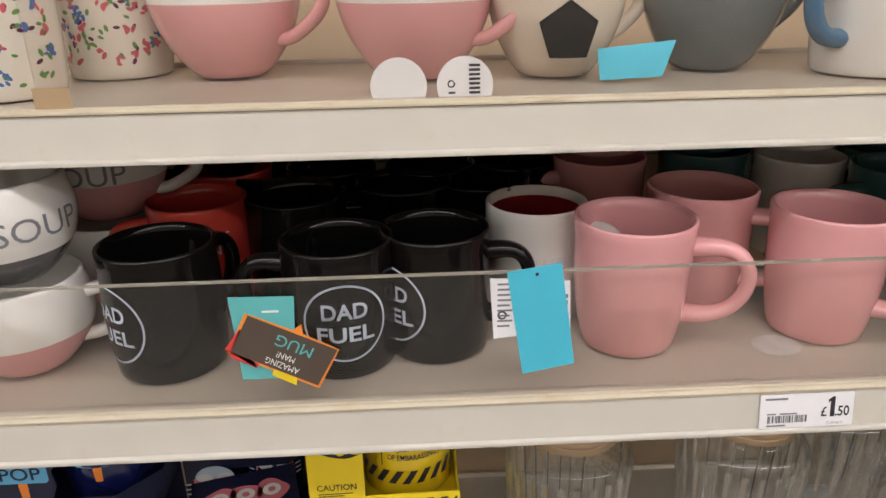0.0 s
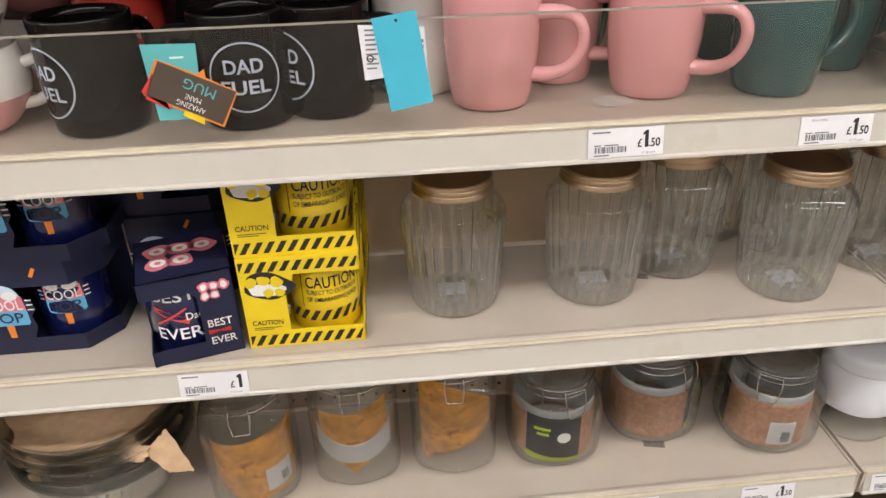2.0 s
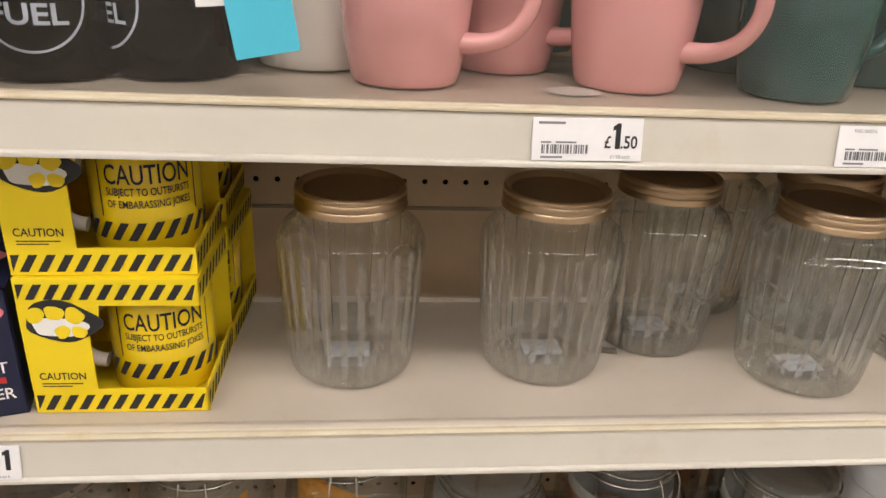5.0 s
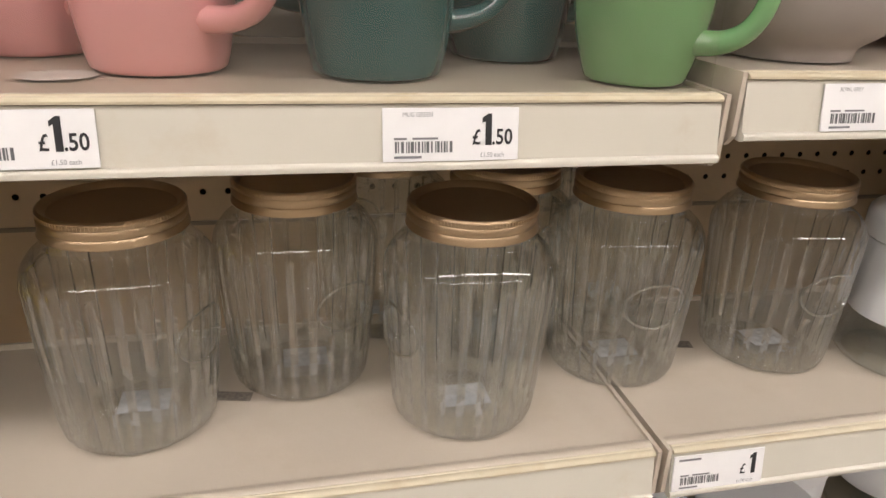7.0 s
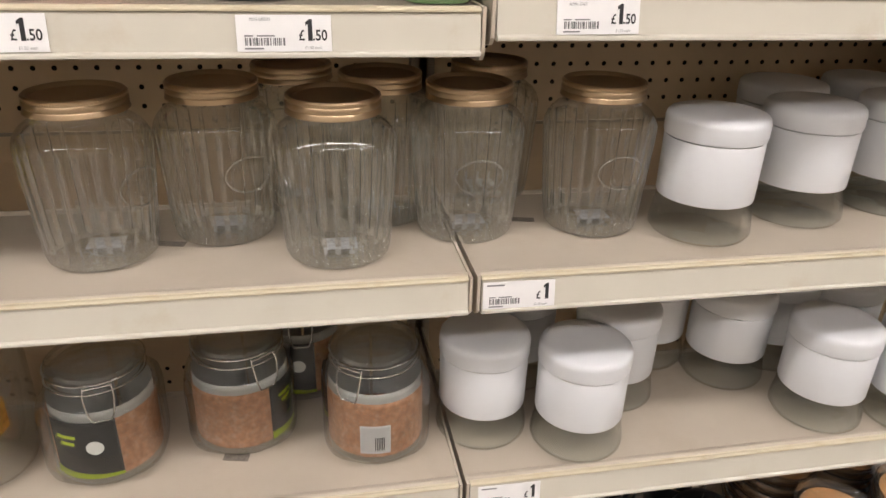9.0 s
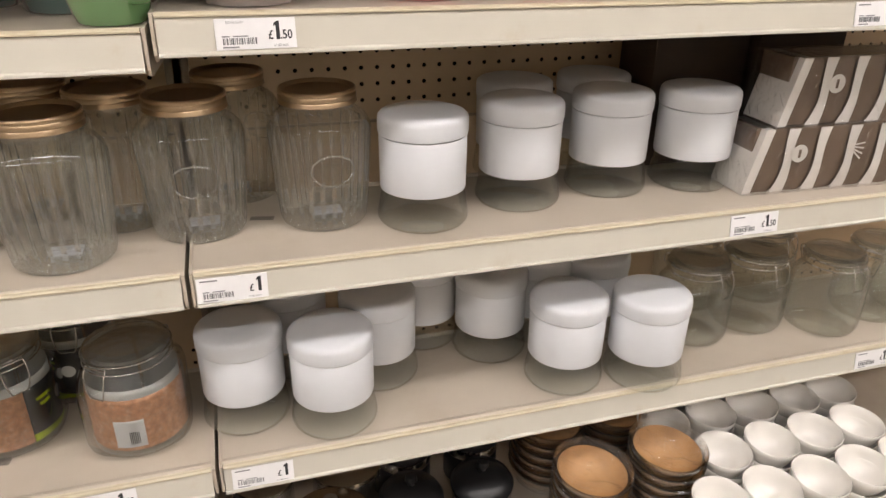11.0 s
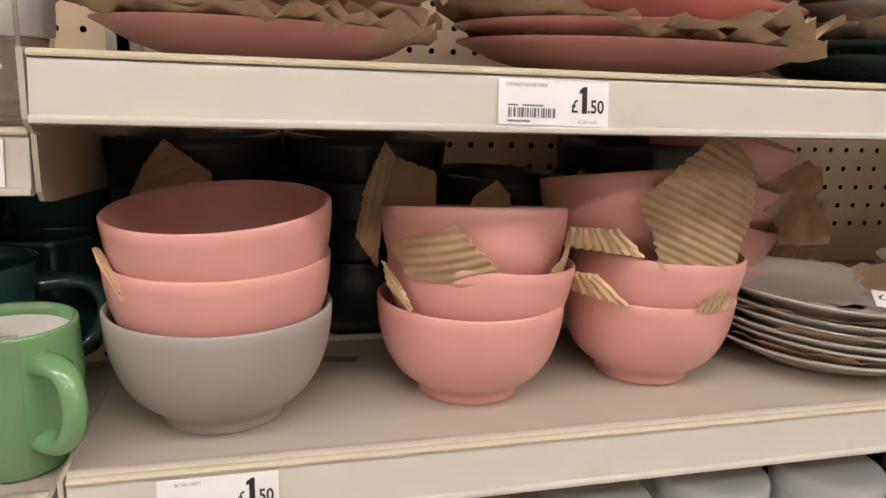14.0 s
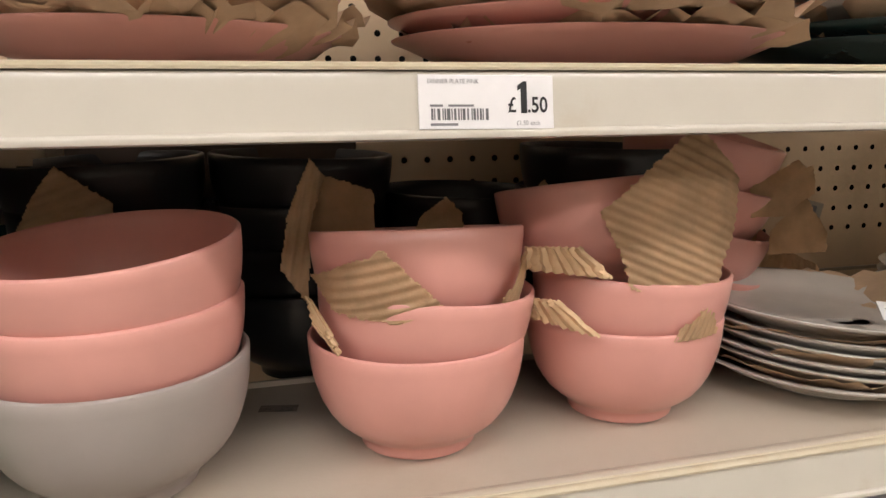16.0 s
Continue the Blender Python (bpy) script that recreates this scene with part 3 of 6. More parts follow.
YELMUG = mat("yellow_mug_glaze", (0.80, 0.58, 0.01), 0.15, var=0.04, coat=0.5)
WHITEINK = mat("white_ink", (0.80, 0.79, 0.77), 0.5, var=0.03)
SKYINK = mat("sky_blue_ink", (0.13, 0.42, 0.66), 0.5, var=0.04)
PINKINK = mat("coral_pink_ink", (0.72, 0.20, 0.24), 0.5, var=0.05)
BLUEINK = mat("pale_blue_print", (0.50, 0.57, 0.68), 0.5, var=0.05)
GREYINKL = mat("light_print", (0.62, 0.62, 0.62), 0.5, var=0.03)


def wave_sheet(p00, p10, p11, p01, waves=0, amp=0.0012, bow=0.0, rough=0.0, n=36, m=24, thick=0.0022, ragged=0.0, seed=0, along="u"):
    """A sheet of card or paper between four corners, with corrugations, bow and an uneven torn edge."""
    c = [Vector(p) for p in (p00, p10, p11, p01)]
    nrm = (c[1] - c[0]).cross(c[3] - c[0]).normalized()
    bm = bmesh.new()
    g = []
    for i in range(n + 1):
        row = []
        for j in range(m + 1):
            u, v = i / n, j / m
            eu = ragged * noise.noise(Vector((v * 6, seed, 0.3)))
            ev = ragged * noise.noise(Vector((u * 6, seed, 7.7)))
            uu, vv = u + eu * (2 * u - 1), v + ev * (2 * v - 1)
            p = (c[0] * (1 - uu) + c[1] * uu) * (1 - vv) + (c[3] * (1 - uu) + c[2] * uu) * vv
            w = amp * math.sin(2 * math.pi * waves * (u if along == "u" else v)) if waves else 0
            p += nrm * (w + bow * 4 * u * (1 - u) + rough * noise.noise(Vector((u * 5 + seed, v * 5, 2.1))) + 0.4 * rough * noise.noise(Vector((u * 14, v * 14 + seed, 5.1))))
            row.append(bm.verts.new(p))
        g.append(row)
    for i in range(n):
        for j in range(m):
            bm.faces.new((g[i][j], g[i + 1][j], g[i + 1][j + 1], g[i][j + 1]))
    bmesh.ops.recalc_face_normals(bm, faces=bm.faces)
    r = bmesh.ops.solidify(bm, geom=bm.faces[:], thickness=thick)
    return bm


def card(corners, label="torn piece of brown corrugated cardboard packing", waves=18, group="cardboard packing", mt=None, name="cardboard_piece", **kw):
    ob = new(name, to_mesh(name, wave_sheet(*corners, waves=waves, **kw), mt or CARD, True, 60))
    return tagged(ob, label, "packing", group)


# ---- price tickets
BARINK = mat("faded_black_ink", (0.14, 0.14, 0.145), 0.6, var=0.2, scale=200)
BARS = [0.0011, 0.0006, 0.0015, 0.0006, 0.0009, 0.0018, 0.0006, 0.0012, 0.0008, 0.0006, 0.0015, 0.0009, 0.0006, 0.0013, 0.0008]


def price_ticket(x, top, price, y0=0.0, title="", tilt=0.0, w=0.0755, paper=None):
    """A white shelf-edge ticket with its title, barcode and price, standing in the strip's groove."""
    t = thing("price_ticket", pose(x, y0 - 0.0046, top - 0.0188, -8.7, tilt, 0), f"white paper shelf ticket priced {price}", "price ticket", "shelf price tickets")
    h = 0.0285
    part("ticket", boxm(0, w, -0.0009, 0, -h / 2, h / 2, 0.0002), paper or PAPER, t, smooth=False)
    f = -0.0012
    if title:
        part("title", drop(text_bm(title, 0.0034, min(0.028, 0.0018 * len(title))), pose(0.019, f, 0.0108)), GREYINK, t, smooth=False)
    else:
        part("title_bar", boxm(0.004, 0.022, f, f + 0.0002, 0.0100, 0.0116), GREYINK, t, smooth=False)
    bm = bmesh.new()
    xx, k = 0.0065, 0
    while xx < 0.0385:
        b = BARS[k % len(BARS)]
        box(bm, xx, xx + b, f, f + 0.0002, -0.0095, -0.0035)
        xx += b + BARS[(k * 7 + 3) % len(BARS)] * 0.8
        k += 1
    tagged(part("barcode", bm, BARINK, t, smooth=False), kind="stuff")
    part("fine_print", join([boxm(0.006, 0.013, f, f + 0.0002, -0.0025, -0.0014), boxm(0.016, 0.030, f, f + 0.0002, -0.0025, -0.0014), boxm(0.006, 0.021, f, f + 0.0002, -0.0125, -0.0112)]), GREYINK, t, smooth=False)
    big = price[1]
    part("pound_sign", drop(text_bm("£", 0.0115, 0.0046, 0.015), pose(0.0515 if len(price) > 2 else 0.058, f, -0.0015)), INK, t, smooth=False)
    one = poly_bm([(-0.0010, -0.0085), (0.0026, -0.0085), (0.0026, 0.0085), (0.0004, 0.0085), (-0.0028, 0.0062), (-0.0028, 0.0034), (-0.0010, 0.0046)])
    part("price_figure", drop(one if big == "1" else text_bm(big, 0.0235, "slim", 0.03), pose(0.0575 if len(price) > 2 else 0.0660, f, 0.0025)), INK, t, smooth=False)
    if len(price) > 2:
        part("price_pence", drop(text_bm(price[2:], 0.0118, 0.0115, 0.02), pose(0.0662, f, -0.0015)), INK, t, smooth=False)
    part("unit_price", drop(text_bm("£1.50 each" if "50" in price else price + ".00 each", 0.0036, 0.0135), pose(0.0605, f, -0.0112)), GREYINK, t, smooth=False)
    return t


for x, lv, pr, ti in ((0.226, "B1", "£1.50", ""), (0.441, "B1", "£1.50", "MUG GREEN"), (0.708, "B2", "£1.50", "BOWL GREY"), (1.457, "B2", "£1.50", ""),
                      (0.921, "A2", "£1.50", "DINNER PLATE PINK"), (1.327, "A2", "£1.50", ""), (-0.215, "C", "£1", ""), (0.657, "C", "£1", ""), (1.337, "C", "£1.50", ""),
                      (-0.672, "D", "£1", ""), (-0.431, "D", "£1.50", ""), (-0.217, "D", "£2", ""), (-0.008, "D", "£2", ""), (0.288, "D", "£1.50", ""), (0.479, "D", "£1.50", ""),
                      (0.665, "D", "£1", ""), (1.63, "D", "£1.50", "")):
    price_ticket(x, LEVEL[lv], pr, FRONT.get(lv, 0.0), ti, tilt=0.6 * math.sin(x * 50))
price_ticket(0.553, A1, "£1.50", 0.042, "")

# ---- acrylic guard along the mug shelf
g = thing("acrylic_guard", pose(0, 0.004, B1), "clear acrylic guard along the shelf front", "shelf guard")
part("sheet", boxm(-0.595, 0.636, -0.0012, 0.0012, 0.001, 0.1055), ACRYL, g, smooth=False)
part("top_edge", boxm(-0.595, 0.636, -0.0013, 0.0013, 0.1056, 0.1072), ACRYL_EDGE, g, "dusty sawn top edge", smooth=False)


# ---- shelf B, bay one: mugs
def dad_mug(x, y, turn, hd):
    t, rad = mug(pose(x, y, B1), BLACK, "black gloss mug printed with DAD FUEL in a ring", "black mugs", h=0.110, rt=0.0468, rb=0.045, handle=hd)
    part("ring_print", wrap(disc_bm(0.0335, 56, 0.0318), 0.0468, radians(turn), 0.053, 0.0005, rad), BLUEINK, t, "thin pale blue ring", angle=80)
    part("dad_lettering", wrap(text_bm("DAD", 0.0185, 0.036, 0.02), 0.0468, radians(turn), 0.064, 0.0005, rad), BLUEINK, t)
    part("fuel_lettering", wrap(text_bm("FUEL", 0.0185, 0.045, 0.02), 0.0468, radians(turn), 0.044, 0.0005, rad), BLUEINK, t)


dad_mug(-0.250, 0.083, -43, 60)
dad_mug(-0.104, 0.080, 9, 178)
dad_mug(-0.024, 0.098, -52, -8)
for x, y, hd in ((-0.155, 0.205, 150), (-0.05, 0.235, 200), (-0.20, 0.30, 20), (-0.02, 0.30, 120), (0.03, 0.24, 40)):
    mug(pose(x, y, B1), BLACK, "plain black gloss mug in the back row", "black mugs", h=0.110, rt=0.0495, rb=0.0475, handle=hd)
# Two more rows of mugs, added to fill and darken the shelf back.
for x, y, gl in ((-0.44, 0.31, BLACK), (-0.335, 0.32, BLACK), (-0.13, 0.305, BLACK), (0.07, 0.31, BLACK), (0.50, 0.315, TEAL), (-0.55, 0.30, BLACK)):
    mug(pose(x, y, B1), gl, "dark glazed mug added to darken the back row", "back row mugs", h=0.110, rt=0.0495, rb=0.0475, handle=100)
for x, gl in ((-0.55, BLACK), (-0.44, BLACK), (-0.335, REDGL), (-0.235, BLACK), (-0.13, BLACK), (-0.025, BLACK), (0.075, BLACK), (0.17, PINKMUG), (0.28, TEAL), (0.39, WHITEGL), (0.495, TEAL), (0.59, TEAL)):
    mug(pose(x, 0.310, B1 + 0.117), gl, "mug added on top of the back row to darken the shelf", "back row mugs", h=0.085, rt=0.047, rb=0.044, handle=150)
t, rad = mug(pose(-0.246, 0.192, B1), REDGL, "red mug with white lettering", "red mugs", h=0.112, rt=0.047, rb=0.044, handle=200)
part("lettering", wrap(text_bm("DAD JOKE\nLOADING", 0.012, 0.056), 0.047, radians(14), 0.078, 0.0005, rad), GREYINKL, t, "white DAD JOKE LOADING lettering")
mug(pose(-0.24, 0.30, B1), REDGL, "red mug in the dark back row", "red mugs", h=0.112, rt=0.047, rb=0.044, handle=160)
t, rad = mug(pose(0.073, 0.158, B1), WHITEGL, "white mug with a dark red inside", "white mugs", h=0.110, rt=0.047, rb=0.046, inner=REDIN, handle=-30)
part("lettering", wrap(text_bm("PAPA BEAR", 0.011, 0.046), 0.047, radians(6), 0.066, 0.0005, rad), GREYINKL, t, "faint grey PAPA BEAR lettering")
for x, y, hd in ((0.145, 0.090, -22), (0.232, 0.168, -36), (0.320, 0.098, -42)):
    mug(pose(x, y, B1), PINKMUG, "pink glazed stoneware mug", "pink mugs", h=0.116, rt=0.051, rb=0.0405, handle=hd, ho=0.046)
mug(pose(0.165, 0.29, B1), PINKMUG, "pink glazed mug in the back row", "pink mugs", h=0.116, rt=0.051, rb=0.0405, handle=190, ho=0.046)
for x, y, hd in ((0.450, 0.082, 12), (0.557, 0.160, 12), (0.46, 0.215, 190), (0.29, 0.31, 20), (0.585, 0.27, 100)):
    mug(pose(x, y, B1), TEAL, "dark teal glazed stoneware mug", "teal mugs", h=0.116, rt=0.051, rb=0.0405, handle=hd, ho=0.046)
mug(pose(0.39, 0.29, B1), WHITEGL, "off-white glazed mug in the back row", "white mugs", h=0.110, rt=0.048, rb=0.044, handle=15)
mug(pose(0.614, 0.058, B1), GREEN, "chipped apple green mug with a white inside", "", h=0.100, rt=0.0425, rb=0.033, inner=WHITEGL, handle=-48, ho=0.033, belly=0.003)
# stacked soup mugs
SOUPGREY = mat("grey_dip_glaze", (0.10, 0.095, 0.095), 0.2, var=0.06, coat=0.4)


def dipped_mug(m, top, dip, label, h=0.085, r=0.058, level=0.45, words=None, turn=0.0, hd=10, wordmat=None, group="dipped mugs"):
    """A round-bellied mug, glazed in two colours that meet at a level line."""
    t = thing("soup_mug", m, label, "mug", group)
    prof = []
    for i in range(19):
        u = i / 18
        prof.append((0.030 + (r - 0.030) * math.sin(min(1, u * 1.55) * math.pi / 2) ** 0.8 - max(0, u - 0.72) * 0.018, 0.002 + (h - 0.004) * u))
    k = max(2, int(level * 18))
    part("dipped_base", lathe([(0, 0.002), (0.026, 0.001)] + prof[:k + 1], 48), dip, t, "coloured dip on the lower body", angle=70)
    ins = [(a - 0.004, z) for a, z in prof[:2:-1]]
    part("body", lathe(prof[k:] + [(prof[-1][0] - 0.001, h), (prof[-1][0] - 0.003, h)] + ins + [(0, 0.008)], 48), top, t, angle=70)
    z1, z2 = h * 0.78, h * 0.28
    rr = lambda z: next(a for a, b in reversed(prof) if b <= z + 1e-6)
    pts = spline([(rr(z1) - 0.004, 0, z1), (rr(z1) + 0.022, 0, z1 + 0.003), (rr(z1) + 0.030, 0, (z1 + z2) / 2), (rr(z2) + 0.016, 0, z2 + 0.004), (rr(z2) - 0.004, 0, z2)], 6)
    part("handle", drop(tube(pts, 0.0058, 10, flat=1.3), Matrix.Rotation(radians(hd), 4, "Z")), dip if level > 0.5 else top, t, angle=80)
    if words:
        part("lettering", wrap(text_bm(words, 0.026, 0.07), r, radians(turn), h * 0.62, 0.0008), wordmat or GREYINK, t, f"grey {words} lettering")
    return t


dipped_mug(pose(-0.372, 0.088, B1), WHITEGL, PINKMUG, "white mug dipped in pink glaze, under another mug", h=0.082, hd=5)
dipped_mug(pose(-0.372, 0.086, B1 + 0.0825), WHITEGL, SOUPGREY, "white soup mug with a grey base, stacked", h=0.085, r=0.060, level=0.34, words="SOUP", turn=58, hd=170)
dipped_mug(pose(-0.335, 0.215, B1), WHITEGL, PINKMUG, "white mug dipped in pink in the back row", h=0.09, hd=0)
dipped_mug(pose(-0.335, 0.215, B1 + 0.0905), WHITEGL, PINKMUG, "white soup mug dipped in pink, stacked", h=0.085, level=0.5, words="SOUP", turn=5, hd=0)
dipped_mug(pose(-0.5, 0.10, B1), WHITEGL, SOUPGREY, "white mug with a grey base", h=0.085, hd=30)

# tags hanging over the guard
tg = thing("hang_tag", pose(0.048, -0.0045, 1.335), "blank cyan card swing tag hanging over the guard", "swing tag")
part("card", poly_bm([(-0.0235, 0.0385), (0.0155, 0.0445), (0.0285, -0.038), (-0.0105, -0.0455)], 0, 0.0008), CYAN, tg, smooth=False)
part("eyelet", drop(disc_bm(0.0014, 12), pose(-0.002, -0.0004, 0.0365)), INK, tg, smooth=False)
tg = thing("hang_tag", pose(0.040, -0.0030, 1.343), "white barcode swing tag behind a cyan tag", "swing tag")
part("card", poly_bm([(-0.0275, 0.0255), (0.0305, 0.0215), (0.0325, -0.018), (-0.0245, -0.0235)], 0, 0.0006), PAPER, tg, smooth=False)
bm = bmesh.new()
for k in range(9):
    box(bm, -0.022, -0.011 if k % 2 else -0.013, -0.0003, 0, 0.020 - k * 0.0042, 0.0215 - k * 0.0042)
for k in range(4):
    box(bm, 0.0265, 0.0295, -0.0003, 0, 0.008 - k * 0.005, 0.011 - k * 0.005)
part("small_print", bm, GREYINK, tg, smooth=False)
part("recycling_mark", drop(disc_bm(0.0035, 16, 0.0022), pose(-0.0185, -0.0003, -0.004)), INK, tg, smooth=False)
tg = thing("hang_tag", pose(-0.152, -0.0004, 1.326), "teal card swing tag", "swing tag")
part("card", poly_bm([(-0.023, 0.034), (0.024, 0.033), (0.019, -0.034), (-0.020, -0.034)], 0, 0.0006), TEALCARD, tg, smooth=False)
part("slot", boxm(0.0, 0.012, -0.0003, 0, 0.021, 0.0225), WHITEINK, tg, smooth=False)
tg = thing("hang_tag", pose(-0.1405, -0.0022, 1.3145, 0, 27.0, 0), "brown mug-shaped swing tag hanging upside down", "swing tag")
part("border", poly_bm([(-0.0365, -0.0165), (-0.036, 0.019), (0.0, 0.0205), (0.004, 0.0275), (0.008, 0.0205), (0.037, 0.0195), (0.0365, -0.017)], 0, 0.0006), ORANGE, tg, smooth=False)
part("card", poly_bm([(-0.034, -0.0145), (-0.0335, 0.0185), (0.036, 0.0190), (0.0345, -0.015)], -0.0004, 0.0004), BROWNCARD, tg, smooth=False)
part("title", drop(text_bm("MUG", 0.0135, 0.028), pose(0.006, -0.0007, 0.009, 0, 180, 0)), TEALCARD, tg, "teal MUG lettering", smooth=False)
part("lettering", drop(text_bm("AMAZING\nMAN!", 0.0075, 0.026), pose(0.004, -0.0007, -0.006, 0, 180, 0)), WHITEINK, tg, "white AMAZING MAN lettering", smooth=False)
part("red_corner", poly_bm([(-0.039, -0.0145), (-0.035, 0.006), (-0.034, -0.019), (-0.012, -0.0195), (-0.012, -0.0155)], -0.0002, 0.0004), REDINK, tg, smooth=False)
part("yellow_corner", poly_bm([(0.0, -0.0205), (0.02, -0.0215), (0.018, -0.0155), (0.0, -0.0155)], -0.0002, 0.0004), YELLOW, tg, smooth=False)
tagged(new("round_sticker", to_mesh("round_sticker", drop(disc_bm(0.021, 32, sz=0.85), pose(0.270, 0.064, B1 + 0.0008, 90, 0, 10)), mat("worn_sticker", (0.60, 0.57, 0.52), 0.5, var=0.15, scale=90))), "worn whitish round sticker lying on the shelf", "sticker")

# ---- shelf A, bay one
FLORAL = mat("cream_floral_glaze", (0.72, 0.66, 0.55), 0.2, var=0.03, coat=0.4)
FOOTBALL = mat("cream_ball_glaze", (0.66, 0.57, 0.45), 0.18, var=0.03, coat=0.5)
for x, y, n0 in ((-0.357, 0.120, 1), (-0.303, 0.222, 5)):
    t, rad = mug(pose(x, y, A1), FLORAL, "cream mug with a small flower pattern", "floral mugs", h=0.11, rt=0.046, rb=0.044, handle=180)
    rng = random.Random(n0)
    for nm, mt_, cnt, sz in (("leaves", mat("leaf_print", (0.12, 0.25, 0.06), 0.5), 60, 0.0034), ("petals", mat("petal_print", (0.55, 0.10, 0.12), 0.5), 30, 0.0036), ("blue_petals", mat("blue_petal_print", (0.06, 0.14, 0.36), 0.5), 22, 0.0035), ("dark_buds", mat("bud_print", (0.10, 0.02, 0.06), 0.5), 24, 0.003)):
        bits = []
        for k in range(cnt):
            px, pz = rng.uniform(-0.06, 0.06), rng.uniform(0.014, 0.098)
            for q in range(3 if "petal" in nm else 1):
                bits.append(drop(disc_bm(sz * rng.uniform(0.6, 1.1), 8, sz=0.55), pose(px + rng.uniform(-1, 1) * sz, 0, pz + rng.uniform(-1, 1) * sz, 0, rng.uniform(0, 180), 0)))
        part(nm, wrap(join(bits), 0.045, 0.0, 0.0, 0.0005, rad), mt_, t)
for x, y, hd in ((-0.197, 0.196, -22), (-0.034, 0.158, -22)):
    dipped_mug(pose(x, y, A1), WHITEGL, PINKMUG, "round white mug dipped in pink glaze", h=0.115, r=0.065, level=0.58, hd=hd)
t = dipped_mug(pose(0.084, 0.158, A1), FOOTBALL, FOOTBALL, "cream football mug with a black pentagon", h=0.105, r=0.057, level=0.4, hd=20)
part("pentagon", wrap(poly_bm([(0.024 * math.sin(a), 0.024 * math.cos(a)) for a in [2 * math.pi * k / 5 for k in range(5)]]), 0.0565, radians(0), 0.040, 0.0025), BLACK, t, "black pentagon patch")
tg = thing("hang_tag", pose(0.140, 0.100, A1 + 0.003, -30, 0, 0), "cyan card tag lying by the mugs", "swing tag")
part("card", poly_bm([(-0.03, 0.0), (0.02, 0.002), (0.034, 0.032), (-0.03, 0.026)], 0, 0.0008), CYAN, tg, smooth=False)
GREYMUG = mat("mid_grey_glaze", (0.12, 0.135, 0.14), 0.16, var=0.05, coat=0.5)
dipped_mug(pose(0.223, 0.172, A1), WHITEGL, GREYMUG, "white mug dipped in grey glaze", h=0.11, r=0.060, level=0.62, hd=15)
t, rad = mug(pose(0.345, 0.13, A1), WHITEGL, "white mug with a blue handle and bold letters", "white mugs", h=0.11, rt=0.05, rb=0.046, handle=205, hm=mat("blue_handle_glaze", (0.06, 0.16, 0.28), 0.15, var=0.05, coat=0.5))
part("lettering", wrap(text_bm("UP", 0.035, 0.04), 0.05, radians(20), 0.05, 0.0005, rad), INK, t, "black UP lettering")
t, rad = mug(pose(0.44, 0.14, A1), mat("blue_glaze", (0.10, 0.20, 0.30), 0.15, var=0.05, coat=0.5), "blue grey glazed mug", "", h=0.11, rt=0.05, rb=0.046, handle=190)
for x, mt_, z in ((-0.048, PAPER, A1 + 0.016), (0.0, PAPER, A1 + 0.015)):
    tg = thing("round_tag", pose(x, 0.0555, A1, -6, 0, 0), "round white swing tag tucked behind the shelf edge", "swing tag", "round tags")
    part("card", poly_bm([(0.0205 * math.cos(a), 0.009 + 0.0205 * math.sin(a)) for a in [-0.42 + (math.pi + 0.84) * k / 30 for k in range(31)]], 0, 0.0004), mt_, tg, smooth=False)
    if x == 0.0:
        bm = bmesh.new()
        for k in range(7):
            box(bm, 0.003, 0.011, -0.0004, 0, 0.022 - 0.0032 * k, 0.0238 - 0.0032 * k)
        part("barcode", bm, INK, tg, smooth=False)
        part("small_ring", drop(disc_bm(0.0028, 12, 0.0018), pose(-0.010, -0.0004, 0.010)), INK, tg, smooth=False)
        part("small_print", boxm(-0.012, -0.007, -0.0004, 0, 0.003, 0.0045), INK, tg, smooth=False)


def jug(m, lidmat, label):
    """A glass oil or juice jug with a spouted plastic top and a hooked handle."""
    t = thing("glass_jug", m, label, "jug", "glass jugs")
    o = [(0, 0.004), (0.040, 0.0), (0.047, 0.002), (0.0485, 0.008), (0.047, 0.012), (0.0475, 0.060), (0.046, 0.061), (0.0445, 0.060), (0.0440, 0.014), (0.0, 0.010)]
    part("jug_body", lathe(o, 56), GLASS, t, "clear glass body", angle=60)
    part("collar", lathe([(0.0465, 0.056), (0.0487, 0.058), (0.0505, 0.092), (0.049, 0.095), (0.0, 0.095), (0.0, 0.062), (0.0465, 0.062)], 48), lidmat, t, "plastic pouring collar", angle=50)
    part("cone", lathe([(0.026, 0.095), (0.020, 0.108), (0.012, 0.128), (0.006, 0.140), (0.0, 0.143)], 32, ribs=0), lidmat, t, "reamer cone", angle=60)
    part("spout", drop(lathe([(0.010, 0.0), (0.008, 0.012), (0.003, 0.018)], 16), pose(0.046, 0, 0.088, 0, 60, 0)), lidmat, t)
    pts = spline([(-0.046, 0, 0.092), (-0.06, 0, 0.096), (-0.066, 0, 0.088), (-0.066, 0, 0.06), (-0.064, 0, 0.055)], 6)
    part("handle", tube(pts, 0.0035, 8, flat=1.4), lidmat, t, angle=80)
    return t


jug(pose(0.594, 0.115, A1), WHITEPL, "clear glass jug with a white plastic top")
jug(pose(0.483, 0.125, A1), mat("magenta_plastic", (0.35, 0.02, 0.10), 0.3, var=0.05), "clear glass jug with a dark red plastic top")
jug(pose(0.55, 0.24, A1), mat("magenta_plastic", (0.35, 0.02, 0.10), 0.3, var=0.05), "glass jug with a dark red top behind")
g = thing("acrylic_guard", pose(0, 0.046, A1), "clear acrylic guard along the upper shelf", "shelf guard")
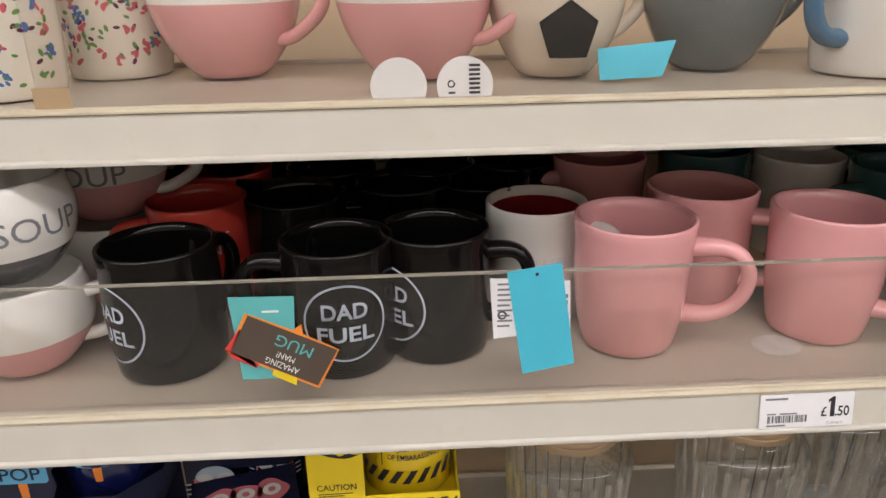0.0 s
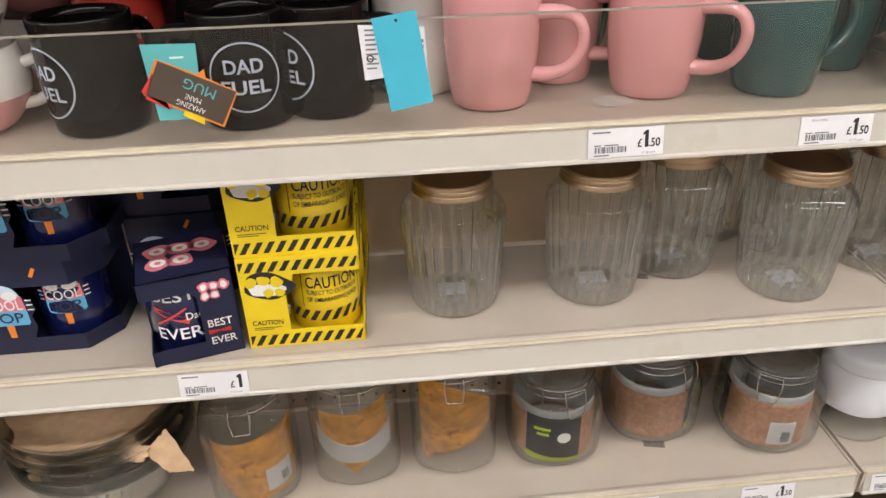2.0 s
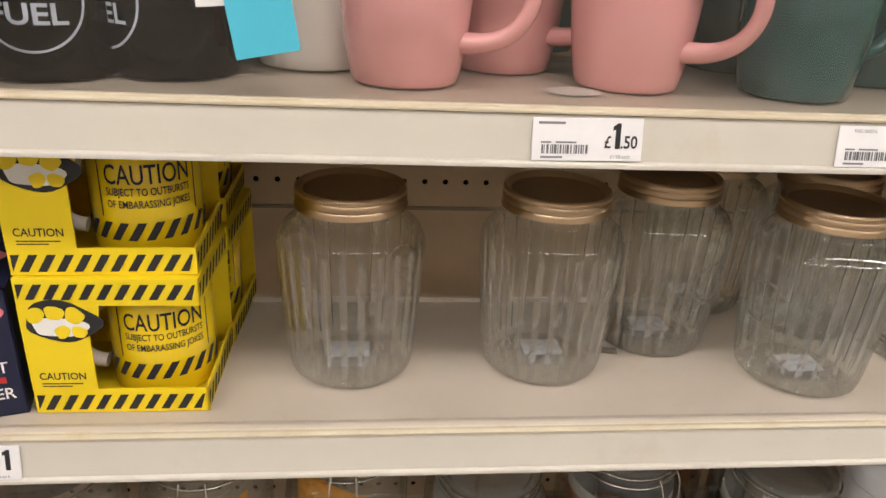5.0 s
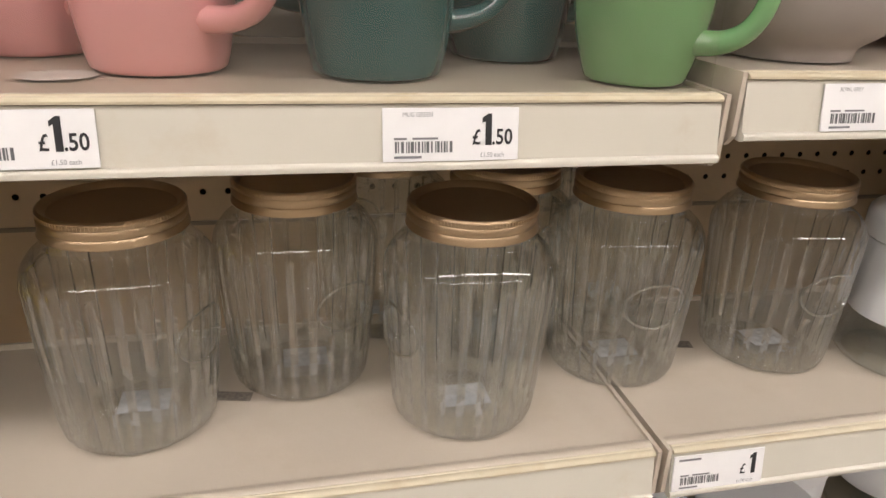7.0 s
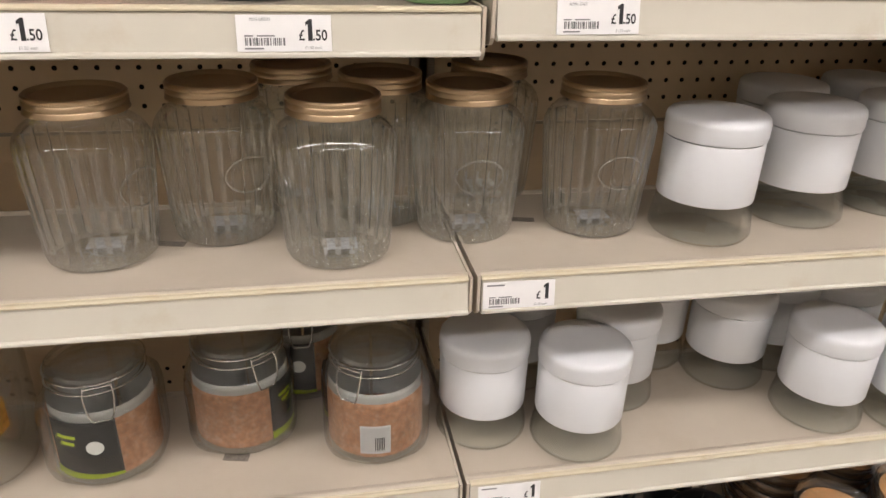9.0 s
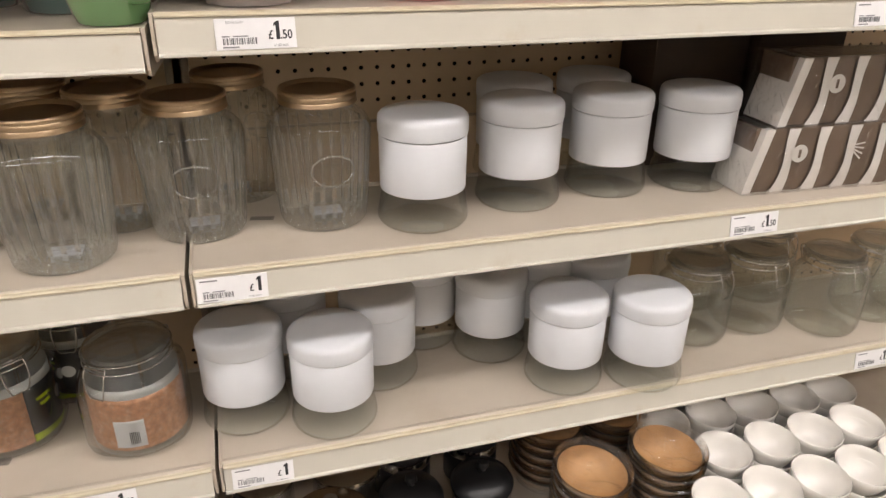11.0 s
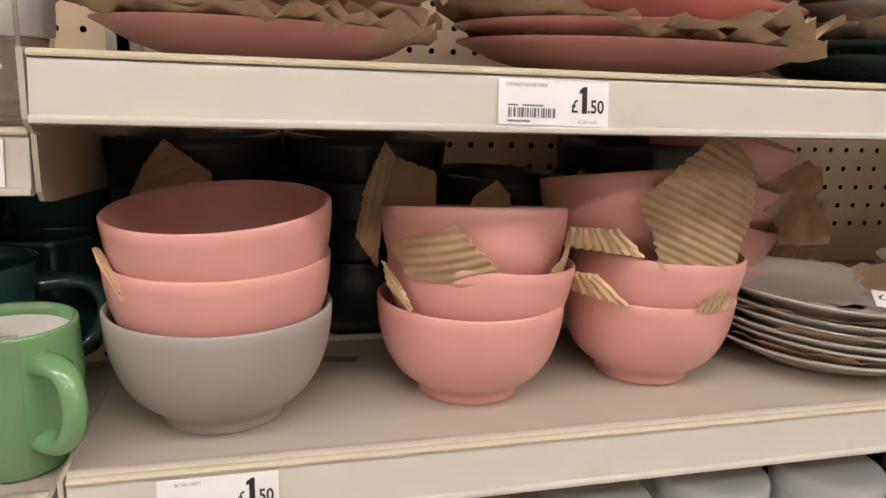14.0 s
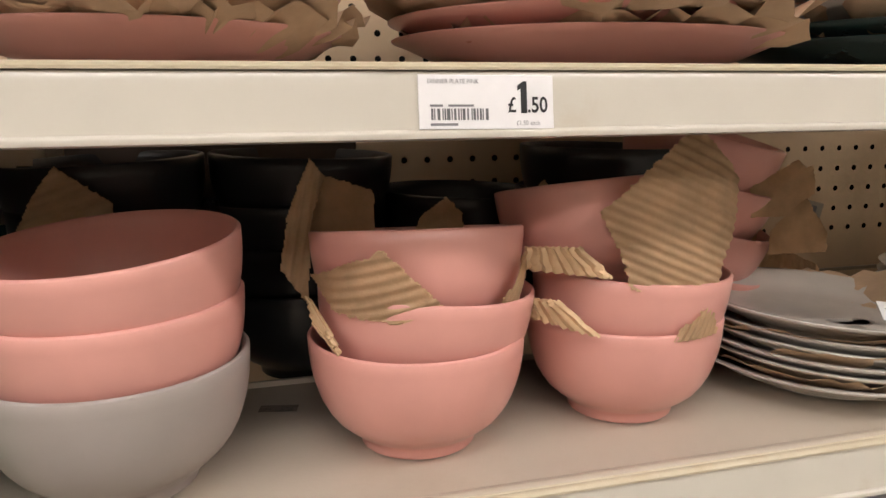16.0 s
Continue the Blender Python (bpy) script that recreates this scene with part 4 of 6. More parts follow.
part("sheet", boxm(-0.298, 0.640, -0.0012, 0.0012, 0.001, 0.105), ACRYL, g, smooth=False)
part("tape", boxm(-0.3005, -0.275, -0.0018, -0.0013, 0.0, 0.016), mat("brown_tape", (0.42, 0.30, 0.17), 0.4, var=0.1), g, "scrap of brown tape", smooth=False)
part("end_edge", boxm(0.6385, 0.6405, -0.0012, 0.0012, 0.001, 0.105), ACRYL_EDGE, g, smooth=False)


# ---- shelf C, bay one: gift mugs in cartons
def wall_path(pts, z0, z1, th=0.0016):
    """Upright card walls along a plan outline."""
    bm = bmesh.new()
    for (x0, y0), (x1, y1) in zip(pts, pts[1:]):
        d = Vector((x1 - x0, y1 - y0, 0))
        n = Vector((-d.y, d.x, 0)).normalized() * th
        a, b = Vector((x0, y0, 0)), Vector((x1, y1, 0))
        v = [bm.verts.new(p + Vector((0, 0, z))) for z in (z0, z1) for p in (a, b, b + n, a + n)]
        for q in ((0, 1, 2, 3), (4, 5, 6, 7), (0, 1, 5, 4), (1, 2, 6, 5), (2, 3, 7, 6), (3, 0, 4, 7)):
            bm.faces.new([v[k] for k in q])
    return bm


def slab(pts, z0, z1):
    bm = bmesh.new()
    a = [bm.verts.new((x, y, z0)) for x, y in pts]
    f = bm.faces.new(a)
    r = bmesh.ops.extrude_face_region(bm, geom=[f])
    bmesh.ops.translate(bm, vec=(0, 0, z1 - z0), verts=[v for v in r["geom"] if isinstance(v, bmesh.types.BMVert)])
    return bm


def blob(w, h, seed=1, n=26):
    """An uneven rounded outline for a badge."""
    return poly_bm([(w / 2 * math.cos(a) * (1 + 0.12 * math.sin(3 * a + seed)), h / 2 * math.sin(a) * (1 + 0.15 * math.sin(2 * a + seed * 2))) for a in [2 * math.pi * k / n for k in range(n)]])


def popsicle(s):
    """The printed ice lolly with dark glasses, as flat drawings a unit s high."""
    arch = [(0.30 * math.cos(a), 0.26 + 0.24 * math.sin(a)) for a in [math.pi * k / 12 for k in range(13)]]
    return [("lolly_top", poly_bm([(x * s, z * s) for x, z in arch]), mat("pale_ice_ink", (0.55, 0.68, 0.76), 0.5)),
            ("lolly_pink", poly_bm([(x * s, z * s) for x, z in ((-0.34, 0.0), (0.34, 0.0), (0.32, 0.28), (-0.32, 0.28))]), PINKINK),
            ("lolly_blue", poly_bm([(x * s, z * s) for x, z in ((-0.30, -0.28), (0.30, -0.28), (0.34, -0.24), (0.34, 0.0), (-0.34, 0.0), (-0.34, -0.24))]), SKYINK),
            ("lolly_stick", poly_bm([(x * s, z * s) for x, z in ((-0.05, -0.52), (0.05, -0.52), (0.06, -0.28), (-0.06, -0.28))]), ORANGE),
            ("glasses", join([drop(disc_bm(0.12 * s, 16, sz=0.7), pose(k * 0.15 * s, -0.0003, 0.29 * s)) for k in (-1, 1)]), WHITEINK),
            ("cool_lettering", drop(text_bm("COOL", 0.27 * s, 0.60 * s, 0.01), pose(0, -0.0004, 0.115 * s)), WHITEINK),
            ("pop_lettering", drop(text_bm("POP", 0.27 * s, 0.52 * s, 0.01), pose(0, -0.0004, -0.13 * s)), NAVY),
            *[("shine_mark", drop(boxm(0.36 * s, 0.46 * s, -0.0002, 0, k * 0.09 * s - 0.012 * s, k * 0.09 * s + 0.012 * s), pose(0, 0, 0.1 * s, 0, sd, 0)), WHITEINK) for sd in (0, 180) for k in (-1, 0, 1)]]


def cool_carton(m, label="navy window carton holding a lolly-print mug"):
    w, d, h = 0.136, 0.105, 0.117
    t = thing("mug_carton", m, label, "boxed mug", "lolly mug cartons")
    plan = [(0, 0), (w - 0.030, 0), (w, 0.035), (w, d), (0, d)]
    part("carton", join([slab(plan, 0, 0.002), slab(plan, h - 0.002, h), wall_path([(0, d), (0, 0)], 0.002, h - 0.002), wall_path([(w, d), (0, d)], 0.002, h - 0.002)]), NAVY, t, "navy card carton", smooth=False)
    part("lower_lip", wall_path([(0, -0.0002), (w - 0.030, -0.0002), (w, 0.035), (w, d)], 0.0005, 0.020), NAVY, t, smooth=False)
    part("upper_lip", wall_path([(0, -0.0002), (w - 0.030, -0.0002), (w, 0.035), (w, d)], h - 0.030, h - 0.0005), NAVY, t, smooth=False)
    fr = poly_bm([(0.0, 0.02), (0.052, 0.02), (0.058, 0.035), (0.056, 0.05), (0.062, 0.058), (0.057, 0.07), (0.050, 0.075), (0.046, h - 0.03), (0.0, h - 0.03)], -0.0006, 0.0016)
    part("front_panel", fr, NAVY, t, smooth=False)
    for nm, b, mt_ in popsicle(0.068):
        part(nm, drop(b, pose(0.030, -0.0010, 0.058)), mt_, t, smooth=False)
    part("orange_dash", drop(boxm(-0.002, 0.002, -0.0003, 0, -0.006, 0.006), pose(0.072, -0.0012, h - 0.012, 0, 30, 0)), ORANGE, t, smooth=False)
    mb = part("mug_body", drop(lathe([(0, 0.002), (0.038, 0.002), (0.0405, 0.006), (0.0405, 0.095), (0.039, 0.096), (0.037, 0.095), (0.037, 0.01), (0, 0.008)], 40), pose(0.085, 0.052, 0)), NAVYMUG, t, "dark blue glazed mug", angle=60)
    for nm, b, mt_ in popsicle(0.062):
        part("mug_" + nm, drop(wrap(b, 0.0405, radians(6), 0.060, 0.0006), pose(0.085, 0.052, 0)), mt_, mb, smooth=False)
    return t


c0 = cool_carton(pose(-0.430, 0.055, C))
for x, y, z, r in ((-0.582, 0.060, C, 0), (-0.418, 0.052, C + 0.1175, 0), (-0.574, 0.052, C + 0.1175, -1), (-0.286, 0.145, C, 3), (-0.290, 0.150, C + 0.1175, 2)):
    copy_thing(c0, pose(x, y, z, 0, 0, r))


def stripes(w, h, step=0.0125, lean=0.6, t0=0.0):
    """Slanted hazard stripes on a band w by h."""
    bms = []
    x = -h * lean
    while x < w:
        pts = [(x, 0), (x + step / 2, 0), (x + step / 2 + h * lean, h), (x + h * lean, h)]
        pts = [(max(0, min(w, a)), b) for a, b in pts]
        if pts[1][0] - pts[0][0] > 1e-4 or pts[2][0] - pts[3][0] > 1e-4:
            bms.append(poly_bm(pts))
        x += step
    return join(bms)


def caution_carton(m, lab="yellow window carton with black hazard stripes holding a mug"):
    w, d, h = 0.131, 0.108, 0.1165
    t = thing("mug_carton", m, lab, "boxed mug", "caution mug cartons")
    plan = [(0, 0), (w, 0), (w, d), (0, d)]
    part("carton", join([slab(plan, 0, 0.002), slab(plan, h - 0.002, h), wall_path([(0, d), (0, 0)], 0.002, h - 0.002), wall_path([(w, d), (0, d)], 0.002, h - 0.002)]), YELLOW, t, "yellow card carton", smooth=False)
    part("lower_lip", wall_path([(0, -0.0002), (w, -0.0002), (w, d)], 0.0005, 0.0215), YELLOW, t, smooth=False)
    part("upper_lip", wall_path([(0, -0.0002), (w, -0.0002), (w, d)], h - 0.022, h - 0.0005), YELLOW, t, smooth=False)
    part("front_panel", poly_bm([(0, 0.0215), (0.048, 0.0215), (0.048, 0.072), (0.056, 0.080), (0.058, h - 0.022), (0, h - 0.022)], -0.0006, 0.0016), YELLOW, t, smooth=False)
    part("lower_stripes", drop(stripes(w - 0.004, 0.0135), pose(0.002, -0.0006, 0.003)), INK, t, smooth=False)
    part("upper_stripes", drop(stripes(w - 0.004, 0.0125), pose(0.002, -0.0006, h - 0.017)), INK, t, smooth=False)
    part("side_stripes", drop(stripes(d - 0.004, 0.0135), pose(w + 0.0006, 0.002, 0.003, 0, 0, 90)), INK, t, smooth=False)
    part("upper_side_stripes", drop(stripes(d - 0.004, 0.0125), pose(w + 0.0006, 0.002, h - 0.017, 0, 0, 90)), INK, t, smooth=False)
    part("badge_back", drop(blob(0.055, 0.032, 2), pose(0.030, -0.0012, 0.082)), INK, t, smooth=False)
    part("badge_white", drop(blob(0.040, 0.018, 1), pose(0.028, -0.0015, 0.077)), WHITEINK, t, smooth=False)
    part("badge_yellow", join([drop(blob(0.014, 0.013, k), pose(0.012 + 0.014 * k, -0.0018, 0.087 + 0.002 * (k % 2))) for k in range(3)] + [drop(blob(0.011, 0.011, k), pose(0.030 + 0.012 * k, -0.0018, 0.073)) for k in range(2)]), YELLOW, t, "yellow badge blobs", smooth=False)
    part("caution_lettering", drop(text_bm("CAUTION", 0.0088, 0.034, 0.01), pose(0.024, -0.0010, 0.034)), INK, t, smooth=False)
    part("small_print", join([boxm(0.008, 0.038, -0.0010, -0.0008, 0.0268, 0.0276), boxm(0.008, 0.030, -0.0010, -0.0008, 0.0245, 0.0253)]), INK, t, smooth=False)
    mb = part("mug_body", drop(lathe([(0, 0.003), (0.038, 0.003), (0.0415, 0.007), (0.0415, 0.098), (0.040, 0.099), (0.038, 0.098), (0.038, 0.01), (0, 0.008)], 40), pose(0.086, 0.054, 0)), YELMUG, t, "glossy yellow mug", angle=60)
    hp = [(0.045 - 0.024 * math.sin(math.pi * k / 12), 0.036, 0.052 + 0.026 * math.cos(math.pi * k / 12)) for k in range(13)]
    part("mug_handle", tube(hp, 0.006, 8), WHITEGL, mb, "white mug handle", angle=80)
    for nm, tx, sz, wd, z in (("mug_title", "CAUTION", 0.021, 0.062, 0.073), ("mug_line", "SUBJECT TO OUTBURSTS", 0.0082, 0.062, 0.059), ("mug_line_two", "OF EMBARASSING JOKES", 0.0082, 0.062, 0.0495)):
        part(nm, drop(wrap(text_bm(tx, sz, wd, 0.01), 0.0415, radians(18), z, 0.0007), pose(0.086, 0.054, 0)), INK, mb, smooth=False)
    for q in (-0.0365, 0.0365):
        part("mug_frame", drop(wrap(boxm(q - 0.0005, q + 0.0005, -0.0001, 0, 0.040, 0.088), 0.0415, radians(18), 0, 0.0007), pose(0.086, 0.054, 0)), INK, mb, smooth=False)
    part("mug_stripes", drop(wrap(drop(stripes(0.12, 0.014), pose(-0.06, 0, 0)), 0.0415, radians(18), 0.022, 0.0007), pose(0.086, 0.054, 0)), INK, mb, smooth=False)
    return t


c1 = caution_carton(pose(-0.138, 0.030, C))
for x, y, z, r in ((-0.139, 0.034, C + 0.117, 1.5), (-0.136, 0.142, C, -2), (-0.138, 0.146, C + 0.117, 1)):
    copy_thing(c1, pose(x, y, z, 0, 0, r))

# the single navy carton, turned on the shelf
t = thing("mug_carton", pose(-0.238, 0.006, C, 0, 0, 15), "navy carton with a cut-out window holding a dark mug", "boxed mug")
w, d, h = 0.097, 0.097, 0.108
part("carton", join([slab([(0, 0), (w, 0), (w, d), (0, d)], 0, 0.002), slab([(0, 0), (w, 0), (w, d), (0, d)], h - 0.002, h), wall_path([(w, 0), (w, d), (0, d)], 0.002, h - 0.002)]), NAVY, t, "navy card carton", smooth=False)
part("front_panel", join([poly_bm([(0, 0), (w, 0), (w, 0.020), (0, 0.020)], 0, 0.0016), poly_bm([(0, 0.086), (w, 0.086), (w, h), (0, h)], 0, 0.0016), poly_bm([(0.057, 0.020), (w, 0.020), (w, 0.086), (0.050, 0.086), (0.0535, 0.083), (0.057, 0.079)], 0, 0.0016)]), NAVY, t, smooth=False)
part("side_panel", join([boxm(0, 0.0016, 0, d, 0, 0.02), boxm(0, 0.0016, 0, d, 0.086, h), boxm(0, 0.0016, 0.05, d, 0.02, 0.086)]), NAVY, t, smooth=False)
mb = part("mug_body", drop(lathe([(0, 0.003), (0.036, 0.003), (0.039, 0.006), (0.039, 0.092), (0.037, 0.093), (0.036, 0.09), (0.036, 0.01), (0, 0.008)], 40), pose(0.042, 0.044, 0)), NAVYMUG, t, "dark blue glazed mug", angle=60)
for nm, tx, sz, wd, z, tn, mt_ in (("mug_best", "BEST", 0.019, 0.048, 0.082, -14, WHITEINK), ("mug_dad", "Dad", 0.013, 0.018, 0.055, 14, WHITEINK), ("mug_ever", "EVER", 0.021, 0.050, 0.034, -14, WHITEINK)):
    part(nm, drop(wrap(text_bm(tx, sz, wd, 0.01), 0.039, radians(tn), z, 0.0007), pose(0.042, 0.044, 0)), mt_, mb, smooth=False)
part("mug_strike", drop(wrap(join([drop(boxm(-0.020, 0.020, 0, 0.0001, -0.0035, 0.0035), pose(0, 0, 0.057, 0, 25, 0)), drop(boxm(-0.020, 0.020, 0, 0.0001, -0.0012, 0.0012), pose(0, 0, 0.056, 0, -30, 0))]), 0.039, radians(-22), 0, 0.0008), pose(0.042, 0.044, 0)), REDINK, mb, smooth=False)
part("best_lettering", drop(text_bm("BEST", 0.0135, 0.026, 0.01), pose(0.076, -0.0006, 0.043)), WHITEINK, t, smooth=False)
part("ever_lettering", drop(text_bm("EVER", 0.0135, 0.027, 0.01), pose(0.077, -0.0006, 0.020)), WHITEINK, t, smooth=False)
part("red_strike", join([drop(boxm(-0.012, 0.012, -0.0002, 0, -0.0012, 0.0012), pose(0.074, -0.0006, 0.032, 0, a, 0)) for a in (8, -8, 0)]), REDINK, t, smooth=False)
part("front_badge", join([drop(blob(0.012 if k < 3 else 0.010, 0.012, k), pose(0.066 + 0.0105 * (k % 3), -0.0006, 0.090 - 0.011 * (k // 3))) for k in range(5)]), PINKINK, t, "coral badge blobs", smooth=False)
part("front_badge_core", join([drop(blob(0.007, 0.008, k), pose(0.066 + 0.0105 * (k % 3), -0.0009, 0.090 - 0.011 * (k // 3))) for k in range(5)]), WHITEINK, t, smooth=False)
bt = pose(0.047, 0.050, h + 0.0006, -90, 0, 0)
part("top_badge", join([drop(blob(0.030 - 0.004 * (k // 3), 0.030, k), bt @ pose(-0.022 + 0.024 * (k % 3), 0, 0.014 - 0.027 * (k // 3))) for k in range(5)]), PINKINK, t, "large coral badge on the top", smooth=False)
bt = pose(0.047, 0.050, h + 0.0010, -90, 0, 0)
part("top_badge_core", join([drop(disc_bm(0.0085, 18, 0.0035), bt @ pose(-0.022 + 0.024 * (k % 3), 0, 0.014 - 0.027 * (k // 3))) for k in range(5)]), WHITEINK, t, smooth=False)

# ---- shelf C: ribbed jars, white-lidded jars, striped cartons
for x, y, a in ((0.104, 0.107, 120), (0.279, 0.109, 62), (0.398, 0.155, 35), (0.519, 0.085, -72), (0.665, 0.130, 2), (0.816, 0.127, 6), (0.575, 0.185, 100), (0.478, 0.24, 200), (0.715, 0.245, 140)):
    jar(pose(x, y, C), turn=a)
for x, y in ((0.937, 0.089), (1.080, 0.122), (1.222, 0.138), (1.353, 0.126), (1.115, 0.236), (1.250, 0.250)):
    flatjar(pose(x, y, C))
for x, y in ((0.692, 0.105), (0.806, 0.064), (0.886, 0.150), (1.068, 0.172), (1.147, 0.066), (1.265, 0.040), (0.975, 0.235), (0.765, 0.215), (1.25, 0.185), (1.16, 0.205)):
    flatjar(pose(x, y, D))
BOXBROWN = mat("coffee_brown_carton", (0.125, 0.083, 0.055), 0.4, var=0.1, bump=0.04)
BOXWHITE = mat("white_carton", (0.60, 0.57, 0.53), 0.45, var=0.06, bump=0.05)


def striped_carton(m, n=3):
    """A low carton whose front is folded into wavy brown and white panels."""
    w, d, h = 0.088 * n, 0.075, 0.092
    t = thing("striped_carton", m, "shrink-wrapped carton with wavy brown and white stripes", "carton", "striped cartons")
    part("carton", slab([(0.014, 0.012), (w, 0.012), (w, d), (0.014, d)], 0, h), BOXBROWN, t, smooth=False)
    part("end_panel", join([slab([(0.0, 0.0), (0.0135, 0.0), (0.0135, d), (0.0, d)], 0.0, 0.001)]), BOXWHITE, t, smooth=False)
    e = bmesh.new()
    v = [e.verts.new(p) for p in ((0.0, 0, 0), (0.0, d, 0), (0.022, d, h), (0.022, 0, h), (0.014, 0, 0), (0.036, 0, h), (0.036, d, h), (0.014, d, 0))]
    for q in ((0, 1, 2, 3), (0, 3, 5, 4), (3, 2, 6, 5), (1, 2, 6, 7)):
        e.faces.new([v[k] for k in q])
    part("end_flap", e, BOXWHITE, t, smooth=False)
    s_ = 3 * n
    for k in range(s_):
        unit = (w - 0.036) / s_
        x0 = 0.014 + k * unit + (unit * 0.40 if k % 2 else 0)
        ww = unit * (0.60 if k % 2 else 1.40)
        bm = bmesh.new()
        N = 10
        L, R = [], []
        for i in range(N + 1):
            u = i / N
            z = h * u
            sw = 0.012 * u + 0.002 * math.sin(2 * math.pi * u)
            wd = 0.3 * (0.5 - math.sin(math.pi * u) + 0.5 * (1 - u)) * unit * (1 if k % 2 else -1)
            yb = -0.004 * math.sin(math.pi * u)
            L.append(bm.verts.new((x0 + sw - wd * 0.5, 0.006 + yb - (0.004 if k % 2 else 0), z)))
            R.append(bm.verts.new((x0 + ww + sw + wd * 0.5, 0.006 + yb - (0.004 if k % 2 else 0), z)))
        for i in range(N):
            bm.faces.new((L[i], R[i], R[i + 1], L[i + 1]))
        part("white_stripe" if k % 2 else "brown_stripe", bm, BOXWHITE if k % 2 else BOXBROWN, t)
    part("round_badge", drop(disc_bm(0.013, 24), pose(w * 0.30, -0.0035, h * 0.62)), BOXWHITE, t, "pale round badge", smooth=False)
    part("badge_mark", drop(boxm(-0.002, 0.002, -0.0003, 0, -0.006, 0.006), pose(w * 0.30, -0.004, h * 0.62)), BOXBROWN, t, smooth=False)
    part("scribble", join([drop(boxm(-0.012, 0.012, -0.0002, 0, -0.0011, 0.0011), pose(w * 0.66, -0.003, h * 0.6 + k * 0.005, 0, 24 - 16 * k, 0)) for k in range(-1, 3)]), BOXWHITE, t, smooth=False)
    part("shrink_film", slab([(-0.002, -0.0065), (w + 0.002, -0.0065), (w + 0.002, d + 0.002), (-0.002, d + 0.002)], 0.0005, h + 0.002), film_mat("shrink_film", gloss=0.05, bump=0.8, bump_scale=45, haze=0.01), t, "clear shrink film")
    return t


striped_carton(pose(1.392, 0.052, C, 0, 0, -3))
striped_carton(pose(1.432, 0.055, C + 0.0945, 0, 0, -2))
striped_carton(pose(1.69, 0.045, C, 0, 0, 0), 2)
striped_carton(pose(1.72, 0.045, C + 0.0945, 0, 0, 0), 2)
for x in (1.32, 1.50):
    tagged(new("dark_back_box", to_mesh("dark_back_box", boxm(x, x + 0.16, 0.20, 0.30, C, C + 0.20, 0.002), mat("dark_brown_board", (0.045, 0.028, 0.018), 0.6, var=0.2))), "dark brown carton behind the jars", "carton")
for k in range(4):
    tagged(new("shelf_code_label", to_mesh("shelf_code_label", join([boxm(0, 0.03, 0, 0.0003, 0, 0.012)]), mat("scuffed_label", (0.22, 0.19, 0.16), 0.6, var=0.4, scale=300))), "scuffed grey barcode label stuck on the shelf", "sticker", "shelf barcode labels").matrix_basis = pose(*((0.327, 0.118, C - 0.0002), (0.722, 0.138, C - 0.0002), (0.372, 0.083, D - 0.0002), (0.828, 0.17, B2 - 0.0002))[k], -90, 0, -12)

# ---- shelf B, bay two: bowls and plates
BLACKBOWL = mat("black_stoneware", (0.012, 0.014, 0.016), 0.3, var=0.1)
for x, y, gl, z, rx, ry, sz, nm in (
        (0.746, 0.088, GREY, 0.0, 0, 0, 1.02, "grey glazed bowl at the bottom of the stack"),
        (0.748, 0.090, PINK, 0.0385, 1, -1.0, 1.0, "pink glazed bowl in the middle of the stack"),
        (0.752, 0.092, PINK, 0.0745, 4, -3.5, 1.0, "pink glazed bowl tilted on top of the stack"),
        (0.941, 0.100, PINK, 0.0, 0, 0, 0.965, "pink glazed bowl at the bottom of the stack"),
        (0.943, 0.104, PINK, 0.0340, 0, 5.0, 0.965, "pink glazed bowl in the middle of the stack"),
        (0.945, 0.106, PINK, 0.0690, -9, 1.0, 0.965, "pink glazed bowl on top of the stack"),
        (1.108, 0.110, PINK, 0.0, 0, 0, 0.945, "pink glazed bowl at the bottom of the stack"),
        (1.109, 0.110, PINK, 0.0350, 0, 3.0, 0.945, "pink glazed bowl in the middle of the stack"),
        (1.094, 0.124, PINK, 0.0960, -10, -3, 0.945, "pink glazed bowl tilted on top of the stack")):
    bowl(pose(x, y, B2 + z, rx, ry, 0), gl, nm, size=sz)
# Right two stacks match visible rims; left two are added for darkness.
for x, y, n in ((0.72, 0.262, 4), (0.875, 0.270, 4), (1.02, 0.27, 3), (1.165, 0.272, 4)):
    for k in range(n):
        bowl(pose(x, y, B2 + 0.037 * k, 0, 2 * math.sin(k * 3 + x * 20), 0), BLACKBOWL, "black bowl stacked to keep the back row dark", "back row bowls")
for k in range(4):
    bowl(pose(1.250 + 0.004 * k, 0.282, B2 + 0.043 * k, 10, 14, 0), PINK, "pink bowl leaning in the back row", "back row bowls")


